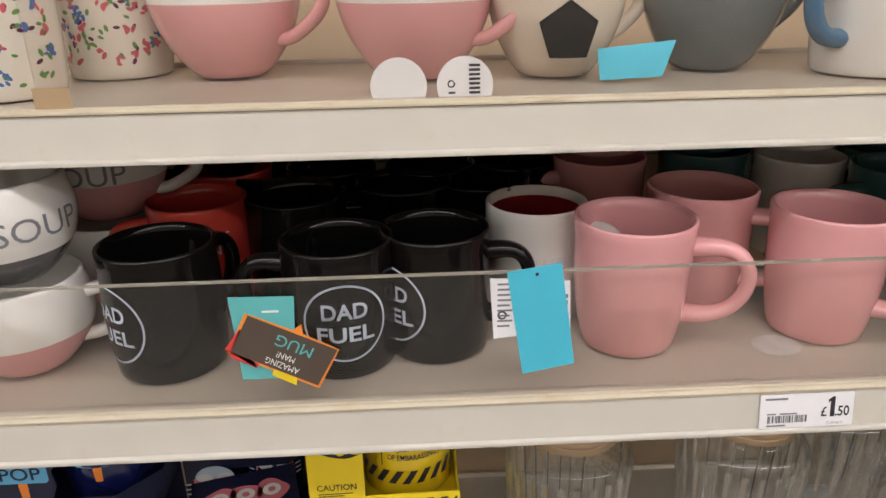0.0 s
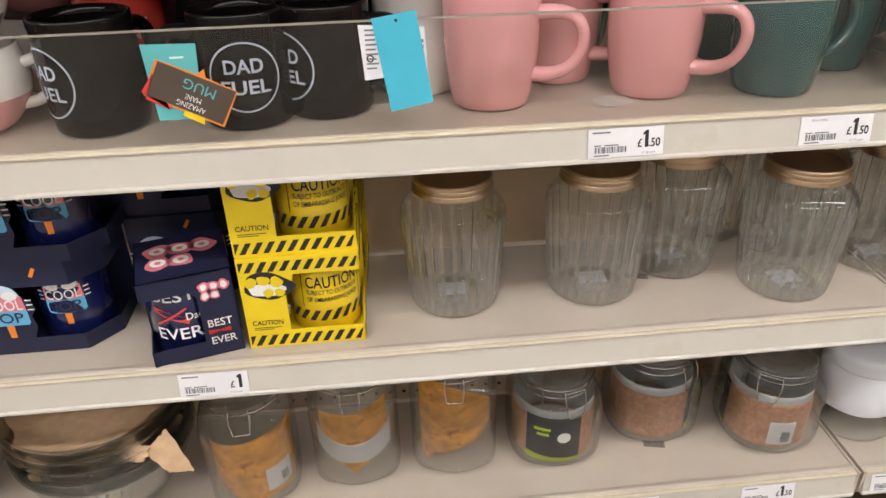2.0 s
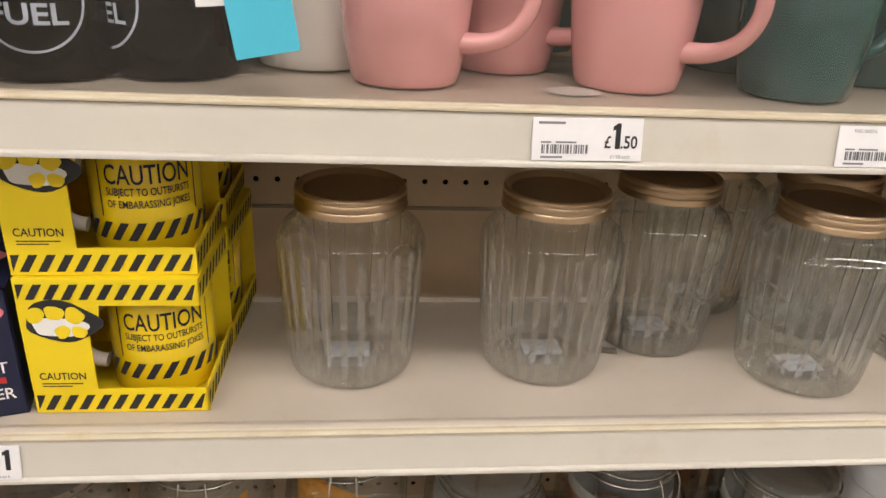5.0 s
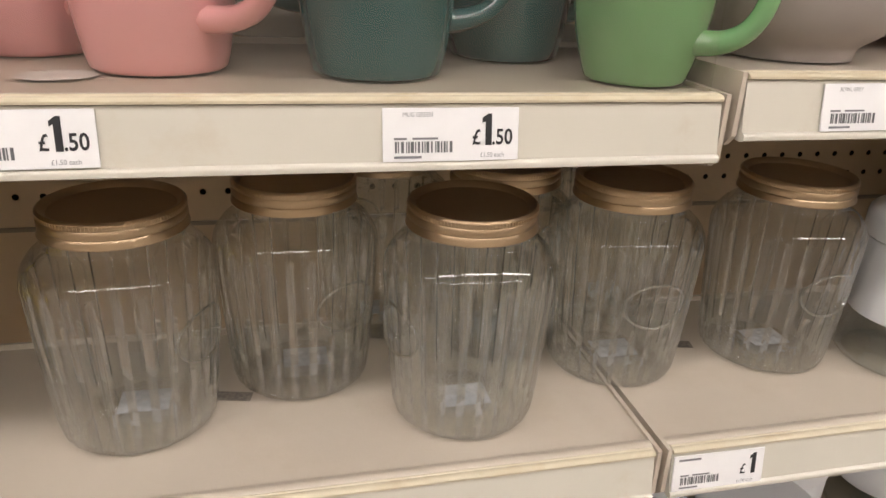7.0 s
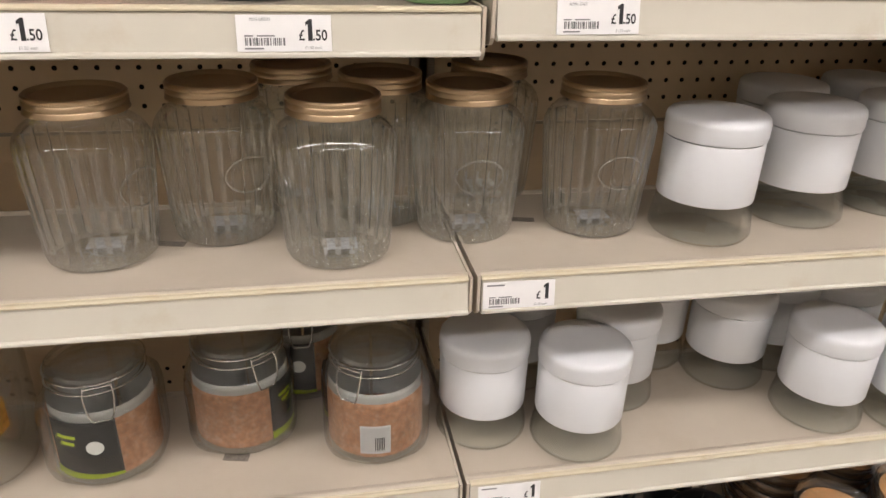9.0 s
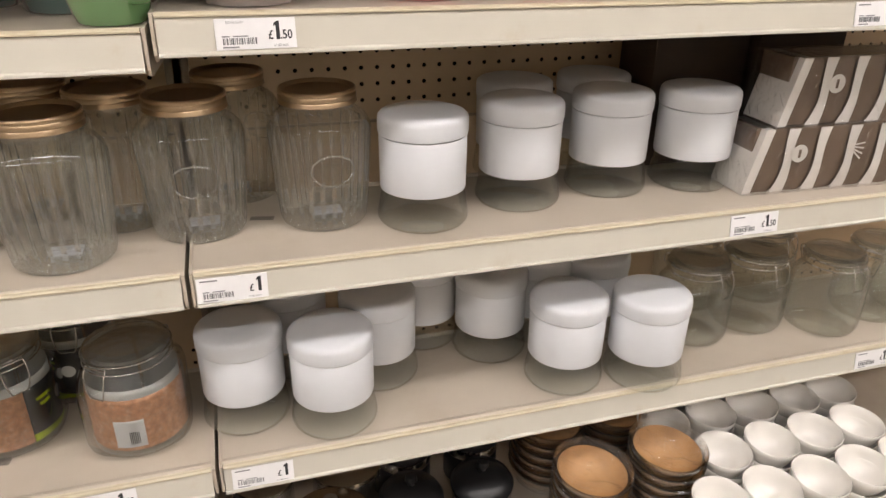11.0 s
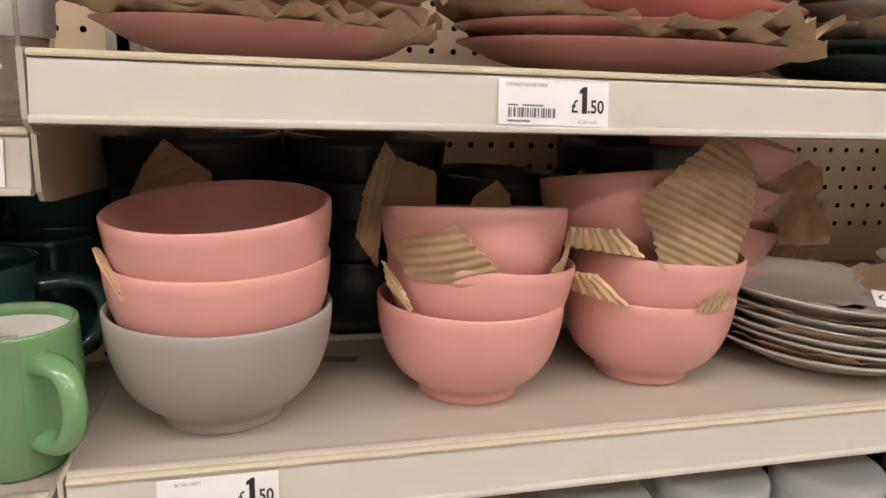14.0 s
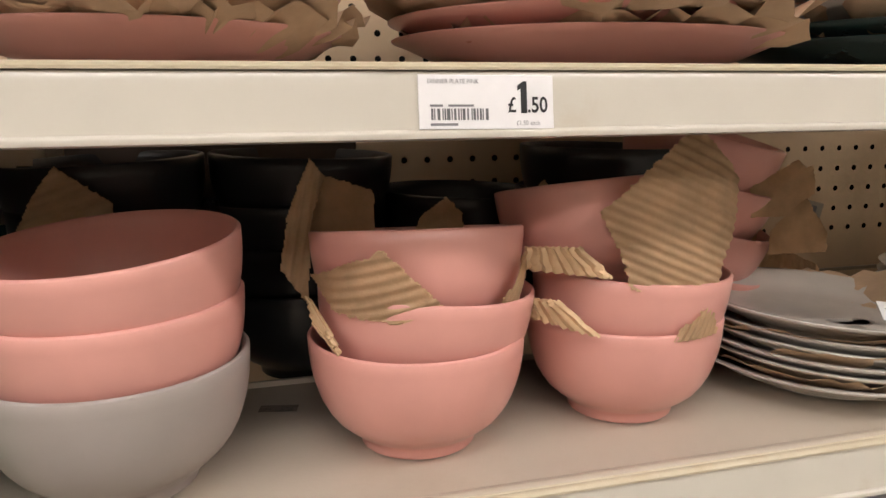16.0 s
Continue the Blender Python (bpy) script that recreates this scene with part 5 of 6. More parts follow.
def card_poly(pts, y, slope=-22.0, pitch=0.0062, amp=0.0007, lean=0.0, bow=0.0, label="", seed=0, cell=0.0011, m=None, around=None):
    """A torn corrugated sheet cut to an outline in x-z, with flutes at an angle and an uneven edge."""
    xs, zs = [q[0] for q in pts], [q[1] for q in pts]
    x0, x1, z0, z1 = min(xs), max(xs), min(zs), max(zs)

    def inside(x, z):
        x += 0.0012 * noise.noise(Vector((x * 300, z * 300, seed)))
        z += 0.0012 * noise.noise(Vector((x * 300, z * 300, seed + 9)))
        odd = False
        for (ax, az), (bx, bz) in zip(pts, pts[1:] + pts[:1]):
            if (az > z) != (bz > z) and x < (bx - ax) * (z - az) / (bz - az) + ax:
                odd = not odd
        return odd

    nx, nz = int((x1 - x0) / cell) + 1, int((z1 - z0) / cell) + 1
    bm = bmesh.new()
    vs = {}
    s, c = math.sin(radians(slope)), math.cos(radians(slope))

    def vert(i, j):
        if (i, j) not in vs:
            x, z = x0 + i * cell, z0 + j * cell
            w = amp * math.sin(2 * math.pi * (z * c - x * s) / pitch)
            w += bow * ((x - x0) / (x1 - x0) - 0.5) ** 2 * 4 + 0.003 * noise.noise(Vector((x * 30, z * 30, seed)))
            yy = y
            if around:
                cx, cy, rr = around
                yy = cy - rr * math.sqrt(max(0.02, 1 - ((x - cx) / rr) ** 2))
            vs[i, j] = bm.verts.new((x, yy + w + lean * (z - z0), z))
        return vs[i, j]

    for i in range(nx):
        for j in range(nz):
            if inside(x0 + (i + 0.5) * cell, z0 + (j + 0.5) * cell):
                bm.faces.new((vert(i, j), vert(i + 1, j), vert(i + 1, j + 1), vert(i, j + 1)))
    bmesh.ops.solidify(bm, geom=bm.faces[:], thickness=0.002)
    ob = new("cardboard_piece", to_mesh("cardboard_piece", bm, CARD, True, 60))
    if m is not None:
        ob.matrix_basis = m
    return tagged(ob, label or "torn piece of brown corrugated cardboard packing", "packing", "cardboard packing")


BETWEEN = "corrugated card tucked between stacked bowls"
BEHIND = "brown card packing standing behind the bowls"
card_poly([(1.117, 1.499), (1.167, 1.46), (1.166, 1.438), (1.16, 1.418), (1.15, 1.402), (1.147, 1.388), (1.077, 1.388), (1.072, 1.412), (1.059, 1.441), (1.086, 1.469)], 0.03, -24, pitch=0.0066, amp=0.0009, lean=0.03, around=(1.112, 0.128, 0.090), label="large torn sheet of corrugated cardboard sticking out of the bowl", seed=3)
card_poly([(0.868, 1.404), (0.889, 1.419), (0.899, 1.422), (0.906, 1.428), (0.916, 1.419), (0.945, 1.390), (0.94, 1.380), (0.88, 1.384)], 0.018, 16, pitch=0.007, around=(0.943, 0.106, 0.0765), label=BETWEEN, seed=8)
card_poly([(0.980, 1.382), (0.985, 1.392), (0.996, 1.398), (1.002, 1.409), (1.011, 1.413), (1.010, 1.402), (1.004, 1.390), (0.998, 1.380)], 0.04, 55, pitch=0.004, around=(0.943, 0.106, 0.078), label="crumpled torn edge of card between two bowls", seed=9)
card(((1.014, 0.082, 1.400), (1.066, 0.047, 1.397), (1.046, 0.056, 1.418), (1.016, 0.078, 1.416)), BETWEEN, waves=8, ragged=0.04, seed=18)
card(((1.016, 0.080, 1.366), (1.058, 0.046, 1.357), (1.032, 0.060, 1.380), (1.016, 0.076, 1.381)), BETWEEN, waves=8, ragged=0.05, seed=16)
card_poly([(1.106, 1.352), (1.110, 1.361), (1.126, 1.368), (1.137, 1.382), (1.144, 1.366), (1.148, 1.352)], 0.042, 60, pitch=0.005, around=(1.109, 0.110, 0.0750), label="sliver of corrugated card between two bowls", seed=17)
card_poly([(0.850, 1.400), (0.857, 1.439), (0.874, 1.476), (0.884, 1.464), (0.873, 1.432), (0.868, 1.373)], 0.125, 78, lean=0.1, label=BEHIND, seed=11)
card_poly([(0.868, 1.415), (0.876, 1.466), (0.886, 1.462), (0.922, 1.450), (0.920, 1.415)], 0.145, 20, pitch=0.02, lean=0.2, label=BEHIND, seed=25)
card_poly([(0.671, 1.420), (0.685, 1.450), (0.702, 1.473), (0.716, 1.462), (0.738, 1.446), (0.738, 1.420)], 0.165, 20, lean=0.15, label=BEHIND, seed=12)
card_poly([(0.955, 1.412), (0.960, 1.426), (0.982, 1.441), (0.995, 1.427), (0.996, 1.412)], 0.165, 20, pitch=0.02, lean=0.15, label=BEHIND, seed=13)
card_poly([(1.060, 1.420), (1.066, 1.436), (1.078, 1.448), (1.090, 1.436), (1.092, 1.420)], 0.195, 20, pitch=0.02, lean=0.15, label=BEHIND, seed=26)
# Added box; its near-black colour stands in for the deep shade here.
tagged(new("dark_back_box", to_mesh("dark_back_box", boxm(0.672, 0.935, 0.335, 0.362, B2, 1.492, 0.002), mat("dark_brown_board", (0.045, 0.028, 0.018), 0.6, var=0.2))), "flat dark box added to darken the back panel", "carton")
card(((0.668, 0.062, 1.410), (0.672, 0.056, 1.40), (0.692, 0.034, 1.376), (0.682, 0.038, 1.393)), "sliver of card between two bowls", waves=3, ragged=0.08, seed=14)
card(((0.864, 0.08, 1.392), (0.866, 0.07, 1.377), (0.880, 0.050, 1.360), (0.873, 0.055, 1.376)), "sliver of card between two bowls", waves=3, ragged=0.08, seed=15)
card_poly([(1.285, 1.405), (1.288, 1.432), (1.346, 1.457), (1.353, 1.449), (1.363, 1.451), (1.361, 1.425), (1.330, 1.405)], 0.195, 35, pitch=0.02, lean=0.3, label="brown card packing by the leaning bowls", seed=19)
card_poly([(1.300, 1.370), (1.306, 1.390), (1.350, 1.423), (1.369, 1.388), (1.365, 1.370)], 0.185, 40, pitch=0.02, lean=0.3, label="brown card packing by the leaning bowls", seed=20)
card_poly([(1.274, 1.335), (1.276, 1.367), (1.312, 1.391), (1.322, 1.383), (1.340, 1.381), (1.352, 1.368), (1.408, 1.342), (1.408, 1.335)], 0.235, 62, pitch=0.007, lean=0.6, label="corrugated card packing behind the plates", seed=21)
tg = thing("panel_sticker", pose(1.508, BACK - 0.001, 1.378, 0, 14, 0), "torn clear sticker with a grey print on the panel", "sticker")
part("film", boxm(-0.013, 0.013, -0.0003, 0, -0.011, 0.011), mat("dull_sticker_film", (0.38, 0.34, 0.28), 0.3, var=0.1, scale=90), tg, smooth=False)
part("print", boxm(-0.009, 0.004, -0.0007, -0.0004, -0.006, 0.006), GREYINK, tg, smooth=False)

PLATEGREY = mat("pale_grey_speckled_glaze", (0.60, 0.575, 0.535), 0.22, var=0.06, coat=0.3, stain=(0.12, 0.11, 0.10), stain_scale=240, stain_amount=0.7, fac_lo=0.70, fac_hi=0.74)
PLATEWHITE = mat("white_plate_glaze", (0.70, 0.68, 0.63), 0.18, var=0.03, coat=0.4)
DARKTEAL = mat("dark_green_stoneware", (0.022, 0.045, 0.045), 0.28, var=0.1)
PAPERBR = mat("brown_kraft_paper", (0.56, 0.405, 0.265), 0.8, var=0.12, scale=40, bump=0.25, bump_scale=120, stain=(0.30, 0.19, 0.11), stain_scale=14, stain_amount=0.4)


def plate(m, r, glaze, label, group, deep=0.022):
    t = thing("plate", m, label, "plate", group)
    o = [(0, 0.003), (r * 0.52, 0.003), (r * 0.54, 0.0), (r * 0.58, 0.0005), (r * 0.60, 0.004), (r * 0.78, deep * 0.42), (r * 0.93, deep * 0.80), (r * 0.995, deep - 0.0016), (r, deep - 0.0004), (r - 0.002, deep), (r * 0.93, deep * 0.80 + 0.004), (r * 0.78, deep * 0.42 + 0.004), (r * 0.60, 0.0075), (0, 0.0068)]
    part("body", lathe(o, 72), glaze, t, angle=50)
    return t


def interleaf(m, r, seed, label="crumpled brown paper between stacked plates", amp=0.007, mt_=None):
    """A crumpled sheet with an uneven torn outline, laid between plates."""
    bm = bmesh.new()
    n, k_ = 72, 10
    g = [[bm.verts.new((0, 0, 0))] * n]
    for j in range(1, k_ + 1):
        row = []
        for i in range(n):
            a = 2 * math.pi * i / n
            rr = r * (j / k_) * (1 + 0.14 * noise.noise(Vector((2.2 * math.cos(a), 2.2 * math.sin(a), seed))) + 0.05 * noise.noise(Vector((7 * math.cos(a), 7 * math.sin(a), seed))))
            z = 0.020 * max(0, (rr / r - 0.6) / 0.4) ** 1.2 + amp * (j / k_) ** 2 * (noise.noise(Vector((9 * math.cos(a), 9 * math.sin(a), seed + rr * 30))) + 0.6 * noise.noise(Vector((3 * math.cos(a), 3 * math.sin(a), seed))))
            row.append(bm.verts.new((rr * math.cos(a), rr * math.sin(a), z)))
        g.append(row)
    for i in range(n):
        bm.faces.new((g[0][0], g[1][i], g[1][(i + 1) % n]))
    for j in range(1, k_):
        for i in range(n):
            bm.faces.new((g[j][i], g[j + 1][i], g[j + 1][(i + 1) % n], g[j][(i + 1) % n]))
    ob = new("packing_paper", to_mesh("packing_paper", bm, mt_ or PAPERBR, True, 50))
    ob.matrix_basis = m
    return tagged(ob, label, "packing paper", "packing paper")


z = B2
for k in range(6):
    plate(pose(1.308 + 0.003 * math.sin(k * 2.3), 0.122, z, 0, 3.2 if k else 1.0, 0), 0.113, PLATEGREY if k in (0, 5) else (PLATEWHITE if k % 2 else PLATEGREY), "pale grey stoneware plate in a stack", "grey plates", 0.024)
    z += 0.0085 if k != 4 else 0.013
    if k in (0, 2, 4):
        interleaf(pose(1.309, 0.122, z + 0.001, 0, 3, 40 * k), 0.116, k + 3.3, amp=0.006)
tg = thing("price_sticker", pose(1.348, 0.075, z + 0.0085, -68, 3, -28), "white price sticker stuck on the top plate", "sticker")
part("paper", boxm(-0.020, 0.020, -0.0004, 0, -0.0125, 0.0125), PAPER, tg, smooth=False)
part("figures", drop(text_bm("£1", 0.012, 0.012), pose(-0.010, -0.0008, 0.002)), INK, tg, smooth=False)
part("barcode", join([boxm(0.002 + 0.0022 * k, 0.003 + 0.0022 * k, -0.0008, -0.0004, -0.008, 0.006) for k in range(6)]), INK, tg, smooth=False)
PRINTG = mat("grey_flower_print", (0.14, 0.13, 0.12), 0.3, var=0.3)
tagged(new("plate_print", to_mesh("plate_print", drop(join([drop(disc_bm(0.011, 14, sz=0.6), pose(0.010 * math.cos(k * 2.1), 0, 0.006 * math.sin(k * 2.1), 0, 40 * k, 0)) for k in range(4)]), pose(1.285, 0.066, z + 0.0083, -90, 0, 0)), PRINTG)), "grey leaf print on the top plate", "print")
z = B2
for k in range(6):
    plate(pose(1.548 + 0.003 * math.sin(k * 1.7), 0.125, z, 0, 2.0, 0), 0.128, DARKTEAL if k == 0 else (PLATEWHITE if k in (1, 2, 3) else PLATEGREY), "side plate in a mixed stack", "mixed plates", 0.024)
    z += 0.0095
tagged(new("plate_print", to_mesh("plate_print", drop(join([drop(disc_bm(0.012, 14, sz=0.5), pose(0.03 * math.cos(k * 2.1) * (k % 3) / 2, 0, 0.028 * math.sin(k * 1.3), 0, 40 * k, 0)) for k in range(9)]), pose(1.52, 0.13, z + 0.0012, -90, 2, 0)), PRINTG)), "grey floral print on the top plate", "print")
z = B2
for k in range(5):
    plate(pose(1.775, 0.13, z, 0, 2, 0), 0.125, PLATEWHITE if k % 2 else PLATEGREY, "plate in a stack with packing paper", "mixed plates", 0.024)
    z += 0.012
    interleaf(pose(1.772, 0.13, z + 0.001, 0, 2, 55 * k), 0.125, k + 9.3, amp=0.006)

for pts, y, sd in (([(1.640, 1.330), (1.655, 1.400), (1.690, 1.436), (1.720, 1.405), (1.745, 1.330)], 0.235, 41), ([(1.720, 1.345), (1.735, 1.420), (1.800, 1.395), (1.830, 1.345)], 0.255, 42), ([(1.820, 1.340), (1.850, 1.425), (1.900, 1.410), (1.910, 1.340)], 0.23, 43)):
    card_poly(pts, y, 35, pitch=0.03, lean=0.2, label="brown packing paper standing behind the plates", seed=sd, cell=0.002)
# ---- shelf A, bay two: plate stacks with packing paper
for x, y, r, g1, s0, n in ((0.778, 0.142, 0.121, PINK, 1, 5), (1.088, 0.160, 0.150, PINK, 20, 7), (1.395, 0.165, 0.150, DARKTEAL, 40, 6)):
    z = A2
    for k in range(n):
        gl = g1 if (g1 is PINK or k < 2) else PLATEWHITE
        plate(pose(x + 0.004 * math.sin(k * 2 + s0), y + 0.003 * math.cos(k * 3), z, 0, 0.8 * math.sin(k + s0), 0), r, gl, "pink glazed dinner plate in a stack" if g1 is PINK else "dinner plate in a mixed stack", "dinner plates", 0.026)
        z += 0.017 if k else 0.013
        for q in range(3 if k == 0 and r < 0.13 else 1):
            interleaf(pose(x + 0.012 * math.sin(k * 5 + q * 2 + s0), y - 0.006, z - 0.002 + 0.007 * q, 2 * math.sin(q + k), 2 * math.cos(k * 3 + q), 70 * k + 47 * q + s0), r * (1.09 if (k + q) % 2 else 0.99), k * 1.7 + q * 3.1 + s0, amp=0.015)
        if r < 0.13 and k == 0:
            z += 0.012
plate(pose(1.70, 0.16, A2), 0.145, DARKTEAL, "dark green dinner plate on the shelf", "dinner plates", 0.026)


# ---- shelf D, bay one
WIRE = mat("bail_wire_steel", (0.62, 0.60, 0.57), 0.25, 1.0, var=0.05)
SALT = mat("pink_salt_print", (0.64, 0.345, 0.195), 0.6, var=0.22, scale=160, stain=(0.78, 0.56, 0.40), stain_scale=110, stain_amount=0.6)
CRISP = mat("orange_crisp_print", (0.80, 0.40, 0.065), 0.6, var=0.3, scale=60, stain=(0.30, 0.10, 0.02), stain_scale=55, stain_amount=0.8, fac_lo=0.56, fac_hi=0.68)
DARKLAB = mat("charcoal_label", (0.045, 0.042, 0.04), 0.5, var=0.1)
LIME = mat("lime_ink", (0.50, 0.62, 0.02), 0.5, var=0.04)
WHITEWRAP = mat("white_label_back", (0.66, 0.65, 0.63), 0.6, var=0.05)


def arc_sheet(r, a0, a1, z0, z1, cut=None, n=24, th=0.0005):
    """A sheet curved round inside a jar from angle a0 to a1 (degrees from the front); cut trims its upper edge."""
    bm = bmesh.new()
    m = 10
    g = []
    for i in range(n + 1):
        u = i / n
        a = radians(a0 + (a1 - a0) * u)
        lo, hi = z0, z1
        if cut:
            lo, hi = cut(u, z0, z1)
        g.append([bm.verts.new((r * math.sin(a), -r * math.cos(a), lo + (hi - lo) * j / m)) for j in range(m + 1)])
    for i in range(n):
        for j in range(m):
            bm.faces.new((g[i][j], g[i + 1][j], g[i + 1][j + 1], g[i][j + 1]))
    bmesh.ops.solidify(bm, geom=bm.faces[:], thickness=th)
    return bm


def clip_jar(m, face=0.0, sleeve=True, h=0.150, r=0.056, p=3.2, label="clip-top glass jar with a wire bail"):
    """A square-shouldered preserving jar with a glass lid, rubberless seal and wire bail; face: where the clasp points."""
    t = thing("clip_jar", m, label, "storage jar", "clip-top jars")
    k = h / 0.150
    o = [(0, 0.004), (0.036, 0.003), (0.046, 0.0), (0.0525, 0.003), (0.0555, 0.010), (0.056, 0.020), (0.056, 0.080), (0.055, 0.092), (0.050, 0.101), (0.0445, 0.106), (0.0415, 0.109), (0.0410, 0.115), (0.0445, 0.117), (0.0445, 0.122), (0.042, 0.1235)]
    f = lambda q: [(a * r / 0.056, z * k) for a, z in q]
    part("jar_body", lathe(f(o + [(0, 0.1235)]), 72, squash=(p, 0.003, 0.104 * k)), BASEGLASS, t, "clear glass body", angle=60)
    ld = [(0, 0.134), (0.030, 0.1335), (0.036, 0.136), (0.043, 0.137), (0.0475, 0.134), (0.0490, 0.129), (0.0490, 0.1255), (0.046, 0.1245), (0.041, 0.1245), (0.040, 0.128), (0.0, 0.129)]
    part("lid", lathe([(a * 0.93, z) for a, z in f(ld)], 56), GLASS, t, "clear glass lid with a sunken centre", angle=55)
    rr, z0 = 0.0465 * r / 0.056, 0.1165 * k
    ring = tube([(rr * math.cos(a), rr * math.sin(a), z0) for a in [2 * math.pi * q / 40 for q in range(40)]], 0.0009, 6, closed=True)
    ring2 = tube([(rr * math.cos(a), rr * math.sin(a), 0.1275 * k) for a in [2 * math.pi * q / 40 for q in range(40)]], 0.0009, 6, closed=True)
    c = [ring, ring2]
    for s in (-1, 1):
        c.append(tube(spline([(s * 0.014, -rr, z0 + 0.010 * k), (s * 0.015, -rr - 0.006, z0), (s * 0.013, -rr - 0.009, z0 - 0.018), (s * 0.009, -rr - 0.008, z0 - 0.030)], 5), 0.0009, 6))
        c.append(tube(spline([(s * 0.010, rr, z0 + 0.010), (s * 0.012, rr + 0.008, z0 + 0.006), (s * 0.012, rr + 0.006, z0 - 0.006), (s * 0.010, rr, z0 - 0.002)], 5), 0.0009, 6))
    c.append(tube([(-0.009, -rr - 0.008, z0 - 0.030), (0.009, -rr - 0.008, z0 - 0.030)], 0.0009, 6))
    c.append(tube([(-0.014, -rr - 0.003, z0 + 0.010), (0.014, -rr - 0.003, z0 + 0.010)], 0.0011, 6))
    part("wire_bail", drop(join(c), Matrix.Rotation(radians(face), 4, "Z")), WIRE, t, "bent steel wire clasp", angle=80)
    if sleeve is not False:
        s = 0.0505 * r / 0.056
        part("salt_sleeve", arc_sheet(s, -178, 178, 0.012, 0.088), SALT, t, "pink printed paper sleeve", angle=80)
        part("inner_paper", arc_sheet(s - 0.002, -178, 178, 0.020, 0.100), WHITEWRAP, t, "white inside of the sleeve", angle=80)
        part("dark_label", arc_sheet(s + 0.0012, sleeve - 38, sleeve + 38, 0.012, 0.090), DARKLAB, t, "charcoal front label", angle=80)
        part("lime_band", arc_sheet(s + 0.0022, sleeve - 38, sleeve + 38, 0.013, 0.024, lambda u, a, b: (a, b - 0.007 * u)), LIME, t, angle=80)
        part("label_lettering", join([drop(wrap(boxm(-0.012 + 0.004 * q, 0.010 - 0.002 * q, -0.0002, 0, 0.068 - 0.009 * q, 0.072 - 0.009 * q), s, radians(sleeve - 14), 0, 0.0024), pose(0, 0, 0)) for q in range(2)]), LIME, t, smooth=False)
        part("round_badge", wrap(disc_bm(0.009, 20), s, radians(sleeve + 14), 0.056, 0.0024), WHITEWRAP, t, smooth=False)
        part("barcode_label", arc_sheet(s + 0.0012, sleeve + 105, sleeve + 140, 0.018, 0.058), PAPER, t, "white barcode label", angle=80)
        part("barcode", join([wrap(boxm(-0.006 + 0.002 * q, -0.0052 + 0.002 * q, -0.0001, 0, 0.024, 0.042), s, radians(sleeve + 128), 0, 0.0024) for q in range(6)]), INK, t, smooth=False)
    return t


for x, y, fc, sl in ((0.243, 0.118, 15, -12), (0.396, 0.145, 35, 75), (0.557, 0.105, -35, -128)):
    clip_jar(pose(x, y, D), fc, sl, 0.156, 0.0645, label="clip-top glass jar with a pink salt-print paper sleeve")
for x, y, fc, p in ((1.402, 0.125, 20, 2.2), (1.517, 0.132, 10, 2.2), (1.635, 0.090, 5, 2.2), (1.748, 0.105, -60, 2.2), (1.60, 0.215, 20, 2.2), (1.46, 0.225, 20, 2.2), (1.84, 0.11, 0, 2.2)):
    clip_jar(pose(x, y, D), fc, False, 0.15, 0.058, p, "empty clear clip-top glass jar")
clip_jar(pose(0.47, 0.235, D), 0, -20, label="clip-top glass jar with a printed sleeve, back row")


